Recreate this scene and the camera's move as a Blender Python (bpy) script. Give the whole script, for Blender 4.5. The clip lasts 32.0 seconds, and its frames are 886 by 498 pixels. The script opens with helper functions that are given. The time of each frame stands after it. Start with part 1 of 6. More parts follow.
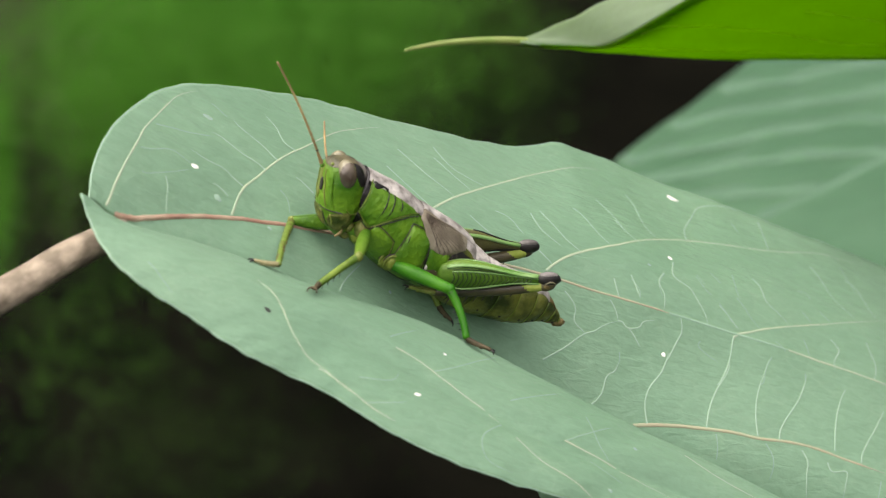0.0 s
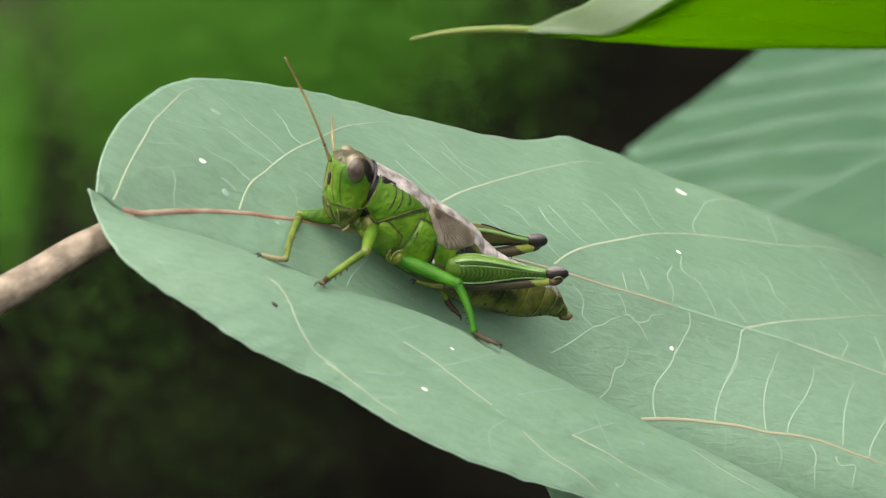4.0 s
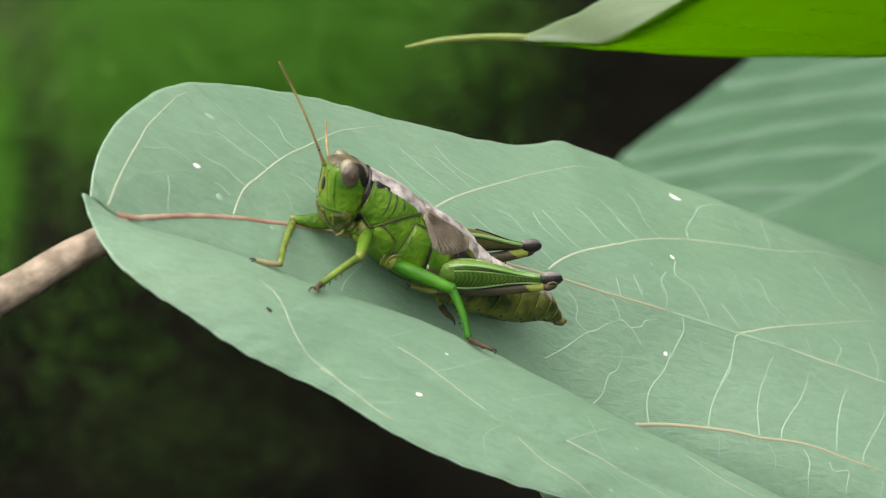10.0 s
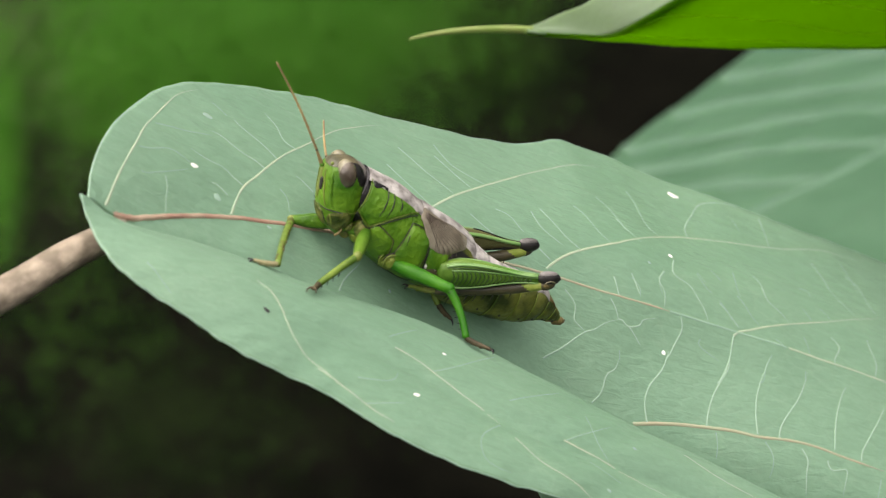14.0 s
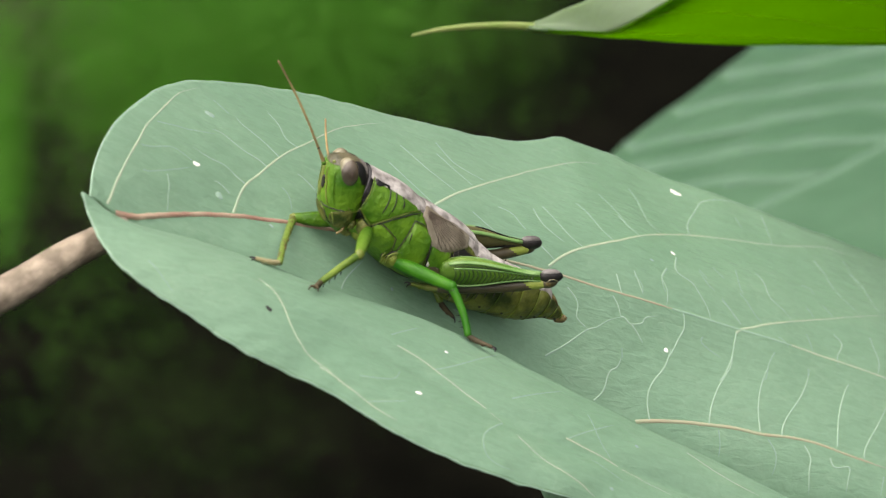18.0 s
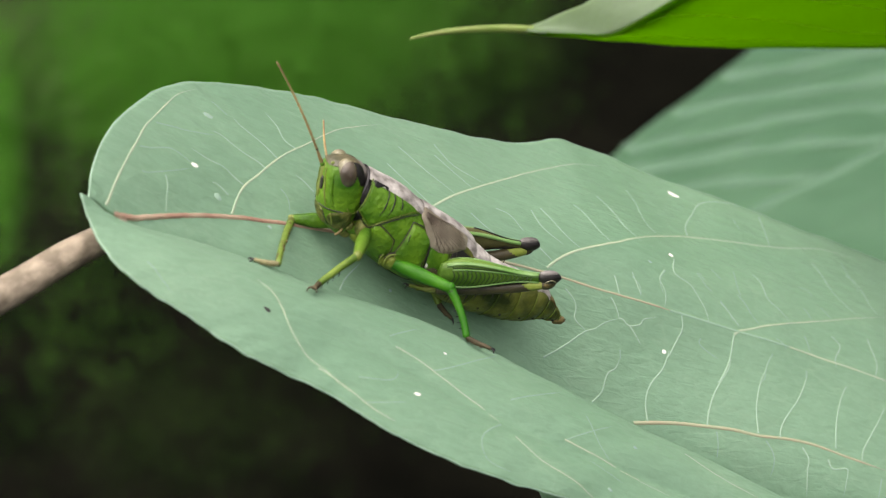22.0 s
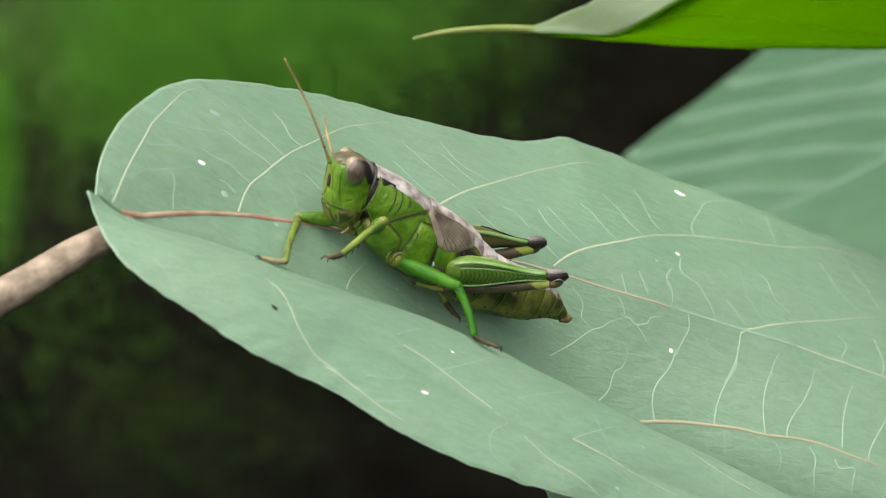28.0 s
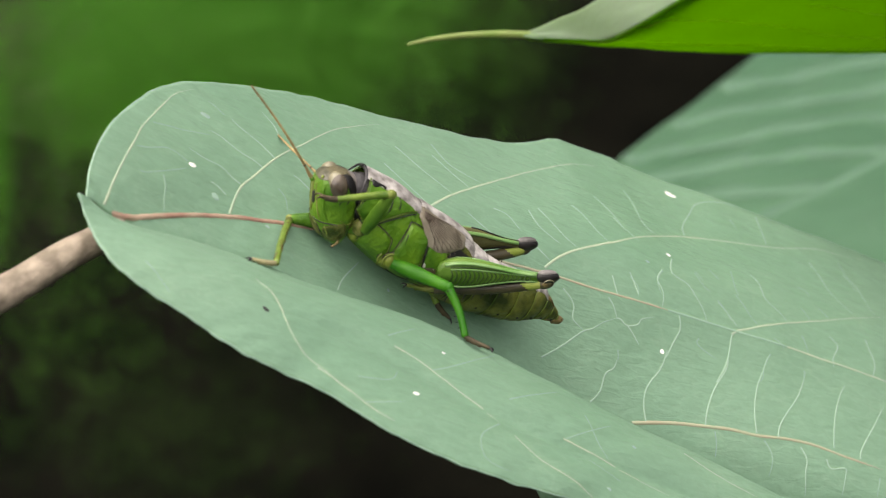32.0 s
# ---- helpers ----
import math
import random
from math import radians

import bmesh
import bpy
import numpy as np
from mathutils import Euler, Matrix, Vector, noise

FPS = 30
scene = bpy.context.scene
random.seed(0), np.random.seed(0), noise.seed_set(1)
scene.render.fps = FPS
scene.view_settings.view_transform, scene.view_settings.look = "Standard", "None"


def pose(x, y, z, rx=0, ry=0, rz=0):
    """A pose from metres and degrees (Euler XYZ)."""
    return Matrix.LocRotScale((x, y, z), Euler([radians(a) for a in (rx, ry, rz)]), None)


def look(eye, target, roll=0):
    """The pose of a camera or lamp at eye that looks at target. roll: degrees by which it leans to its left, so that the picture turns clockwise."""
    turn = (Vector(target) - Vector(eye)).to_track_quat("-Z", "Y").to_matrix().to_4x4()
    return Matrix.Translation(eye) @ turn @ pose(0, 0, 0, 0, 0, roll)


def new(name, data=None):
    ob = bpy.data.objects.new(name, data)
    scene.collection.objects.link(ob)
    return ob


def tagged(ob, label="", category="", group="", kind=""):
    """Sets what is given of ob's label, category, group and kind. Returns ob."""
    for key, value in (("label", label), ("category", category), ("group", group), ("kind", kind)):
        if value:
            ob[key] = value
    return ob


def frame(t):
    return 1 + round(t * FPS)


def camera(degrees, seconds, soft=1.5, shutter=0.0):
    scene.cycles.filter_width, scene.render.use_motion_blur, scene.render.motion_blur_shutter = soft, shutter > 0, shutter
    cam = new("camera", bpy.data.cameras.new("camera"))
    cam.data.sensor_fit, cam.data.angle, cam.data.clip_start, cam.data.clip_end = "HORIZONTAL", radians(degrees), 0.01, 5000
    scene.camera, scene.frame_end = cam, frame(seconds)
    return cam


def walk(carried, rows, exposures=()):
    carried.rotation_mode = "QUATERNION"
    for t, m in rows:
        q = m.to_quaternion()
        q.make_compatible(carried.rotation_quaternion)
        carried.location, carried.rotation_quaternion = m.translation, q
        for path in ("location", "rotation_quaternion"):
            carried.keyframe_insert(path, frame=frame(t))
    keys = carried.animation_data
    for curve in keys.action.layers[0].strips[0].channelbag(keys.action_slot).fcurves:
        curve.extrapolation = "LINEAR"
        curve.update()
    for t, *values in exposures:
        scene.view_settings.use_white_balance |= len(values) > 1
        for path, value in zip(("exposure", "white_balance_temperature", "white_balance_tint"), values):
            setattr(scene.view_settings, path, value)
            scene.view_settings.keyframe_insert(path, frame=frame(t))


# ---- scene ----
cam = camera(12.0, 32.0, soft=1.2)
cam.data.dof.use_dof = True
cam.data.dof.focus_distance = 0.44
cam.data.dof.aperture_fstop = 52.0
PATH = [
    (0, -0, -0.38, 0.2194, 59.9992, -0, 0),
    (0.5, 0.00091, -0.38032, 0.21989, 59.9524, 0.0391, 0.1537),
    (1, 3e-05, -0.37895, 0.22095, 59.7378, -0.1077, 0.1304),
    (1.5, 0.00078, -0.38005, 0.21967, 59.9612, 0.0344, 0.1248),
    (2, 0.00095, -0.37928, 0.22048, 59.7975, 0.0017, 0.2431),
    (2.5, 0.00235, -0.37968, 0.22092, 59.777, 0.0646, 0.4031),
    (3, -0.00115, -0.37893, 0.21967, 59.8859, -0.0781, -0.0898),
    (3.5, 0.00193, -0.38006, 0.22045, 59.8322, 0.1693, 0.3233),
    (5.5, -9e-05, -0.37901, 0.22077, 59.7372, 0.0005, 0.0878),
    (6, 0.00254, -0.37967, 0.22162, 59.7266, -0.01, 0.3951),
    (6.5, -0.00046, -0.37927, 0.22011, 59.8725, -0.0788, -0.0288),
    (7, 0.00252, -0.37979, 0.22105, 59.7841, 0.0169, 0.4303),
    (7.5, -0.00168, -0.37831, 0.21989, 59.8375, -0.1837, -0.1365),
    (8, 0.0004, -0.37878, 0.22098, 59.7452, -0.1438, 0.1327),
    (8.5, 0.00018, -0.37867, 0.22056, 59.763, -0.0792, 0.1375),
    (9, -0.00049, -0.37851, 0.22028, 59.7954, -0.1192, 0.02),
    (9.5, 0.00029, -0.37876, 0.22059, 59.7808, -0.0927, 0.0982),
    (10, 0.00048, -0.37932, 0.22049, 59.8211, -0.0371, 0.1257),
    (10.5, -0.00019, -0.37891, 0.22041, 59.8016, -0.0654, 0.0388),
    (11, 0.00091, -0.37893, 0.22106, 59.7253, -0.0193, 0.1643),
    (11.5, -6e-05, -0.379, 0.22048, 59.7978, -0.0281, 0.0064),
    (12, 0.00052, -0.37907, 0.22009, 59.8389, 0.0844, 0.0374),
    (12.5, 0.00052, -0.37907, 0.22009, 59.8389, 0.0844, 0.0374),
    (13, 0.00043, -0.37819, 0.22096, 59.6803, -0.012, 0.0776),
    (13.5, 0.00113, -0.37875, 0.22127, 59.6853, 0.0233, 0.1668),
    (14, 0.00078, -0.37833, 0.22167, 59.6139, -0.0394, 0.1399),
    (14.5, 0.00073, -0.37794, 0.222, 59.5475, -0.0714, 0.1602),
    (16.5, 0.00077, -0.37787, 0.22154, 59.5914, -0.0457, 0.1799),
    (17, 0.00067, -0.37768, 0.22195, 59.5233, -0.0347, 0.1546),
    (17.5, 0.00045, -0.37703, 0.22196, 59.4782, -0.0451, 0.1307),
    (18, 0.00141, -0.37811, 0.22225, 59.5052, 0.0658, 0.2091),
    (18.5, 0.00168, -0.37841, 0.22143, 59.6137, 0.1468, 0.2031),
    (19, 0.00056, -0.37794, 0.22128, 59.6014, 0.0597, 0.0831),
    (19.5, 0.00129, -0.3785, 0.22132, 59.6372, 0.0808, 0.1841),
    (20, 0.00108, -0.37781, 0.22196, 59.517, 0.0537, 0.1751),
    (20.5, 0.00137, -0.37835, 0.22167, 59.5818, 0.0962, 0.2037),
    (21, 0.00098, -0.37844, 0.22182, 59.5831, 0.0488, 0.1568),
    (21.5, 0.00141, -0.37883, 0.22083, 59.7353, 0.0851, 0.1852),
    (22, 0.00076, -0.37839, 0.22165, 59.611, 0.0194, 0.1104),
    (22.5, 0.00079, -0.37812, 0.22151, 59.6032, -0.0078, 0.1571),
    (23, 0.00101, -0.3779, 0.22161, 59.5854, -0.0099, 0.1715),
    (23.5, 0.00149, -0.37917, 0.22089, 59.7602, 0.049, 0.1801),
    (24, 0.0013, -0.37876, 0.22146, 59.6453, 0.0728, 0.1874),
    (24.5, 0.00106, -0.37847, 0.22144, 59.6344, 0.0308, 0.1842),
    (25, 0.00096, -0.37788, 0.22158, 59.5766, 0.0229, 0.155),
    (25.5, 0.00052, -0.37851, 0.22057, 59.7299, 0.0059, 0.1244),
    (27.5, 0.00161, -0.37897, 0.22074, 59.739, 0.066, 0.2835),
    (28, -0.00066, -0.37756, 0.22097, 59.61, -0.1001, 0.0735),
    (28.5, 0.00128, -0.37898, 0.22105, 59.6873, 0.1034, 0.23),
    (29, -0.00149, -0.37778, 0.2207, 59.6509, -0.0756, -0.0761),
    (29.5, 0.00087, -0.37905, 0.22058, 59.7452, 0.0872, 0.2257),
    (30, -0.00067, -0.37853, 0.21988, 59.8133, -0.0582, 0.0135),
    (30.5, -0.00117, -0.37719, 0.22108, 59.5794, -0.1016, -0.0716),
    (31, 0.00054, -0.37955, 0.22004, 59.853, 0.1076, 0.0913),
    (31.5, -0.00074, -0.37833, 0.22012, 59.7744, 0.0133, -0.1076),
    (32, -0.00072, -0.37828, 0.2201, 59.7765, 0.0215, -0.151),
]
walk(cam, [(t, pose(*row)) for t, *row in PATH], exposures=[(0.0, 0.91, 7000, 15), (32.0, 0.91, 7000, 15)])

# ---- world, sun, exposure ----
SUN_EL, SUN_AZ = 70.0, 268.0
world = bpy.data.worlds.new("overcast_sky")
scene.world = world
world.use_nodes = True
sky = world.node_tree.nodes.new("ShaderNodeTexSky")
sky.sky_type, sky.sun_disc = "NISHITA", False
sky.sun_elevation, sky.sun_rotation = radians(SUN_EL), radians(SUN_AZ)
sky.air_density, sky.dust_density, sky.ozone_density = 1.0, 4.0, 1.0
back = world.node_tree.nodes["Background"]
cloud = world.node_tree.nodes.new("ShaderNodeHueSaturation")
cloud.inputs["Saturation"].default_value = 0.4
world.node_tree.links.new(sky.outputs[0], cloud.inputs["Color"])
world.node_tree.links.new(cloud.outputs[0], back.inputs[0])
back.inputs[1].default_value = 0.115
sun_data = bpy.data.lights.new("sun", "SUN")
sun_data.energy, sun_data.angle, sun_data.color = 3.2, radians(120), (1.0, 0.97, 0.92)
sun = new("sun", sun_data)
_e, _a = radians(SUN_EL), radians(SUN_AZ)
sun.matrix_world = look((math.sin(_a) * math.cos(_e) * 5, math.cos(_a) * math.cos(_e) * 5, math.sin(_e) * 5), (0, 0, 0))

MM = 0.001


# ---- materials ----
def mat(name, base, second=None, scale=300.0, rough=0.5, bump=0.1, bump_scale=1500.0, spec=0.5, through_light=0.0,
        through_color=None, coat=0.0, mix_lo=0.35, mix_hi=0.65, detail=4.0, sheen=0.0):
    """Two colours mingled by noise, fine relief, and an optional share of light let through (leaf tissue)."""
    m = bpy.data.materials.new(name)
    m.use_nodes = True
    nt = m.node_tree
    n, l = nt.nodes, nt.links
    bsdf, out = n["Principled BSDF"], n["Material Output"]
    co = n.new("ShaderNodeTexCoord")
    tex = n.new("ShaderNodeTexNoise")
    tex.inputs["Scale"].default_value, tex.inputs["Detail"].default_value = scale, detail
    ramp = n.new("ShaderNodeValToRGB")
    ramp.color_ramp.elements[0].position, ramp.color_ramp.elements[1].position = mix_lo, mix_hi
    ramp.color_ramp.elements[0].color = (*base, 1)
    ramp.color_ramp.elements[1].color = (*(second or base), 1)
    l.new(co.outputs["Object"], tex.inputs["Vector"])
    l.new(tex.outputs["Fac"], ramp.inputs["Fac"])
    l.new(ramp.outputs["Color"], bsdf.inputs["Base Color"])
    bsdf.inputs["Roughness"].default_value = rough
    bsdf.inputs["Specular IOR Level"].default_value = spec
    bsdf.inputs["Coat Weight"].default_value = coat
    bsdf.inputs["Coat Roughness"].default_value = 0.2
    bsdf.inputs["Sheen Weight"].default_value = sheen
    if bump:
        fine = n.new("ShaderNodeTexNoise")
        fine.inputs["Scale"].default_value, fine.inputs["Detail"].default_value = bump_scale, 6.0
        bp = n.new("ShaderNodeBump")
        bp.inputs["Strength"].default_value, bp.inputs["Distance"].default_value = bump, 0.0003
        l.new(co.outputs["Object"], fine.inputs["Vector"])
        l.new(fine.outputs["Fac"], bp.inputs["Height"])
        l.new(bp.outputs["Normal"], bsdf.inputs["Normal"])
    if through_light:
        tr = n.new("ShaderNodeBsdfTranslucent")
        tr.inputs["Color"].default_value = (*(through_color or base), 1)
        mix = n.new("ShaderNodeMixShader")
        mix.inputs[0].default_value = through_light
        l.new(bsdf.outputs[0], mix.inputs[1])
        l.new(tr.outputs[0], mix.inputs[2])
        l.new(mix.outputs[0], out.inputs["Surface"])
    return m


def leaf_mat(name, base, second, vein, rough=0.42, spec=0.45, through_light=0.25, through_color=(0.3, 0.6, 0.02), net=0.26, relief=0.32,
             grain=1.0, along=(0.81, 0.30, -0.50), face=(0.51, -0.06, 0.86)):
    """Leaf skin: soft blotches, a faint net and short rungs drawn out along the blade, fine relief, light let through."""
    m = bpy.data.materials.new(name)
    m.use_nodes = True
    nt = m.node_tree
    n, l = nt.nodes, nt.links
    bsdf, out = n["Principled BSDF"], n["Material Output"]
    co = n.new("ShaderNodeTexCoord")
    a, c = Vector(along).normalized(), Vector(face).normalized()
    b = c.cross(a).normalized()

    def frame_of(ka, kb):
        """The blade's own axes, ka units a metre along it and kb across."""
        join = n.new("ShaderNodeCombineXYZ")
        for k, axis in enumerate((a * ka, b * kb, c * kb * 0.3)):
            dot = n.new("ShaderNodeVectorMath")
            dot.operation = "DOT_PRODUCT"
            dot.inputs[1].default_value = axis
            l.new(co.outputs["Object"], dot.inputs[0])
            l.new(dot.outputs["Value"], join.inputs[k])
        return join.outputs[0]

    def noise_at(where, scale, detail, rough_=0.5, twist=0.0):
        t = n.new("ShaderNodeTexNoise")
        t.inputs["Scale"].default_value, t.inputs["Detail"].default_value, t.inputs["Roughness"].default_value = scale, detail, rough_
        t.inputs["Distortion"].default_value = twist
        l.new(where, t.inputs["Vector"])
        return t.outputs["Fac"]

    def ranged(value, f0, f1, t0, t1):
        r = n.new("ShaderNodeMapRange")
        for key, v in (("From Min", f0), ("From Max", f1), ("To Min", t0), ("To Max", t1)):
            r.inputs[key].default_value = v
        l.new(value, r.inputs["Value"])
        return r.outputs[0]

    def maths(op, x, y, z=None):
        r = n.new("ShaderNodeMath")
        r.operation = op
        for k, v in enumerate((x, y, z)):
            if v is None:
                continue
            if isinstance(v, (int, float)):
                r.inputs[k].default_value = v
            else:
                l.new(v, r.inputs[k])
        return r.outputs[0]

    ramp = n.new("ShaderNodeValToRGB")
    ramp.color_ramp.elements[0].position, ramp.color_ramp.elements[1].position = 0.3, 0.7
    ramp.color_ramp.elements[0].color, ramp.color_ramp.elements[1].color = (*base, 1), (*second, 1)
    l.new(noise_at(co.outputs["Object"], 55.0, 5.0), ramp.inputs["Fac"])
    warp = n.new("ShaderNodeVectorMath")
    warp.operation = "MULTIPLY_ADD"
    warp.inputs[1].default_value = (0.5, 0.7, 0.5)
    wob = n.new("ShaderNodeTexNoise")
    wob.inputs["Scale"].default_value = 700.0
    l.new(co.outputs["Object"], wob.inputs["Vector"])
    l.new(wob.outputs["Color"], warp.inputs[0])
    l.new(frame_of(300.0 * grain, 560.0 * grain), warp.inputs[2])
    vor = n.new("ShaderNodeTexVoronoi")
    vor.feature = "DISTANCE_TO_EDGE"
    vor.inputs["Scale"].default_value = 1.0
    l.new(warp.outputs[0], vor.inputs["Vector"])
    patchy = ranged(noise_at(co.outputs["Object"], 120.0, 2.0), 0.36, 0.66, 0.0, 1.0)
    line = maths("MULTIPLY", ranged(vor.outputs["Distance"], 0.0, 0.07, net, 0.0), patchy)
    rung = noise_at(frame_of(400.0 * grain, 1450.0 * grain), 1.0, 2.0, 0.55, 0.8)
    mixc = n.new("ShaderNodeMix")
    mixc.data_type = "RGBA"
    l.new(line, mixc.inputs["Factor"])
    l.new(ramp.outputs["Color"], mixc.inputs["A"])
    mixc.inputs["B"].default_value = (*vein, 1)
    speck = noise_at(co.outputs["Object"], 1500.0, 8.0, 0.75)
    tone = maths("MULTIPLY", ranged(speck, 0.3, 0.7, 0.92, 1.07), ranged(rung, 0.3, 0.65, 0.91, 1.04))
    toned = n.new("ShaderNodeVectorMath")
    toned.operation = "SCALE"
    l.new(mixc.outputs["Result"], toned.inputs[0])
    l.new(tone, toned.inputs["Scale"])
    l.new(toned.outputs[0], bsdf.inputs["Base Color"])
    bsdf.inputs["Specular IOR Level"].default_value = spec
    l.new(ranged(speck, 0.3, 0.7, rough - 0.06, rough + 0.1), bsdf.inputs["Roughness"])
    # relief: rungs, pillows of the net and a fine grain
    height = maths("MULTIPLY_ADD", noise_at(co.outputs["Object"], 1800.0, 5.0), 0.35, maths("MULTIPLY_ADD", vor.outputs["Distance"], 0.35, rung))
    bp = n.new("ShaderNodeBump")
    bp.inputs["Strength"].default_value, bp.inputs["Distance"].default_value = relief, 0.0005
    l.new(height, bp.inputs["Height"])
    l.new(bp.outputs["Normal"], bsdf.inputs["Normal"])
    tr = n.new("ShaderNodeBsdfTranslucent")
    tr.inputs["Color"].default_value = (*through_color, 1)
    mix = n.new("ShaderNodeMixShader")
    mix.inputs[0].default_value = through_light
    l.new(bsdf.outputs[0], mix.inputs[1])
    l.new(tr.outputs[0], mix.inputs[2])
    l.new(mix.outputs[0], out.inputs["Surface"])
    return m


LEAF = leaf_mat("leaf_skin", (0.168, 0.302, 0.203), (0.198, 0.335, 0.230), (0.27, 0.40, 0.28), spec=0.36, through_light=0.18)

VEIN = mat("vein_pale", (0.36, 0.43, 0.29), (0.29, 0.39, 0.265), scale=400, rough=0.5)
VEIN_FINE = mat("vein_fine", (0.285, 0.42, 0.30), (0.24, 0.38, 0.265), scale=500, rough=0.5)
VEINLET = mat("veinlet", (0.232, 0.37, 0.26), (0.208, 0.345, 0.238), scale=500, rough=0.5)
VEIN_TAN = mat("vein_tan", (0.34, 0.30, 0.20), (0.29, 0.335, 0.215), scale=250, rough=0.5)
MIDRIB = mat("midrib_red", (0.29, 0.165, 0.12), (0.38, 0.28, 0.20), scale=300, rough=0.5, bump=0.6, mix_lo=0.35, mix_hi=0.6)
BARK = mat("petiole_bark", (0.17, 0.14, 0.10), (0.36, 0.30, 0.225), scale=500, rough=0.75, bump=0.9, bump_scale=900, detail=8.0)
KNEE_TOP = mat("hopper_knee_top", (0.10, 0.09, 0.08), (0.2, 0.18, 0.165), scale=600, rough=0.45)
PALE = mat("pale_fleck", (0.27, 0.39, 0.31), (0.23, 0.36, 0.27), rough=0.6, bump=0.3)
WHITE = mat("white_fleck", (0.8, 0.8, 0.74), (0.7, 0.72, 0.66), rough=0.7, bump=0.3)
BLACK = mat("black_fleck", (0.01, 0.01, 0.01), (0.02, 0.018, 0.015), rough=0.6)
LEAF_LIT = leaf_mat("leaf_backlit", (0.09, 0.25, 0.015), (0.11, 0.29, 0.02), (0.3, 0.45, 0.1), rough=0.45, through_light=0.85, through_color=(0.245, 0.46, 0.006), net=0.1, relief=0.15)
LEAF_GREY = leaf_mat("leaf_upper_grey", (0.27, 0.36, 0.26), (0.31, 0.40, 0.29), (0.38, 0.47, 0.33), through_light=0.6, through_color=(0.5, 0.7, 0.2), net=0.25, relief=0.25)
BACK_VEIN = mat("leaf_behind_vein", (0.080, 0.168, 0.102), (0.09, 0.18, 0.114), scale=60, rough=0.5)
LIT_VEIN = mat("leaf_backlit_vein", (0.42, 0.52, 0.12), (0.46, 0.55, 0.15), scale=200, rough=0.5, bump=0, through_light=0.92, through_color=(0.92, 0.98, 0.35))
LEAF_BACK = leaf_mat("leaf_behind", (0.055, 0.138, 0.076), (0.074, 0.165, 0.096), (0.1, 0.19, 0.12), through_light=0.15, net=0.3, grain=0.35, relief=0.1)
# foliage in lit and shaded copies: the two darker ones hold shade in their colour
LEAF_PAINTED_DIM = mat("leaf_painted_dim", (0.135, 0.165, 0.085), (0.17, 0.20, 0.105), scale=30, rough=0.7, bump=0, spec=0.1)
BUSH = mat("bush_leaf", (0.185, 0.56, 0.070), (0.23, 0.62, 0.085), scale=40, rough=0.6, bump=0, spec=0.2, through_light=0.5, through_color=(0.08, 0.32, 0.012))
LEAF_PAINTED_SHADE = mat("leaf_painted_shade", (0.03, 0.075, 0.012), (0.045, 0.10, 0.018), scale=30, rough=0.7, bump=0.1, spec=0.1)
# deep shade under the shrubs is put into the soil's near-black colour
SOIL = mat("soil_painted_shade", (0.0042, 0.0044, 0.0030), (0.010, 0.0098, 0.0065), scale=25, rough=0.95, bump=0.6, bump_scale=60, spec=0.02)

GREEN = mat("hopper_green", (0.024, 0.098, 0.003), (0.135, 0.275, 0.017), scale=300, rough=0.42, bump=0.9, bump_scale=1300, spec=0.35, mix_lo=0.33, mix_hi=0.70, detail=7.0)
GREEN_LEG = mat("hopper_leg_green", (0.015, 0.11, 0.003), (0.045, 0.185, 0.008), scale=350, rough=0.45, bump=0.3, spec=0.22)
OLIVE = mat("hopper_olive", (0.045, 0.085, 0.006), (0.17, 0.215, 0.03), scale=500, rough=0.48, bump=0.8, bump_scale=1400, spec=0.3)
YELLOW = mat("hopper_yellow_green", (0.09, 0.14, 0.015), (0.19, 0.22, 0.055), scale=600, rough=0.45, bump=0.4, spec=0.3)
GREY = mat("hopper_grey", (0.16, 0.145, 0.135), (0.58, 0.55, 0.52), scale=650, rough=0.5, bump=0.7, bump_scale=2000, detail=6.0)
BROWN = mat("hopper_brown", (0.045, 0.045, 0.02), (0.13, 0.115, 0.065), scale=500, rough=0.38, bump=0.5, coat=0.1)
WING = mat("hopper_wing", (0.10, 0.086, 0.058), (0.28, 0.25, 0.19), scale=450, rough=0.48, bump=0.5, bump_scale=1600, spec=0.25)
WING_VEIN = mat("hopper_wing_vein", (0.07, 0.055, 0.04), (0.13, 0.10, 0.075), scale=500, rough=0.5)
DARK = mat("hopper_dark", (0.006, 0.006, 0.006), (0.02, 0.018, 0.017), scale=500, rough=0.42, bump=0.2, spec=0.35)
EYE = mat("hopper_eye", (0.05, 0.038, 0.028), (0.12, 0.095, 0.065), scale=500, rough=0.2, bump=0.05, coat=0.35)
PUPIL = mat("hopper_pupil", (0.05, 0.035, 0.03), (0.07, 0.05, 0.04), scale=900, rough=0.2, coat=0.6)
JAW = mat("hopper_jaw", (0.028, 0.048, 0.005), (0.17, 0.175, 0.045), scale=800, rough=0.45, bump=0.9, bump_scale=1800, spec=0.3)
TAN = mat("hopper_tan", (0.085, 0.062, 0.022), (0.27, 0.21, 0.09), scale=700, rough=0.48, bump=0.6, spec=0.3)
ANTENNA = mat("hopper_antenna", (0.15, 0.11, 0.045), (0.40, 0.29, 0.12), scale=220, rough=0.5)
ABDOMEN = mat("hopper_abdomen", (0.022, 0.035, 0.005), (0.15, 0.165, 0.03), scale=480, rough=0.45, bump=0.8, bump_scale=1400, mix_lo=0.36, mix_hi=0.6, spec=0.35)
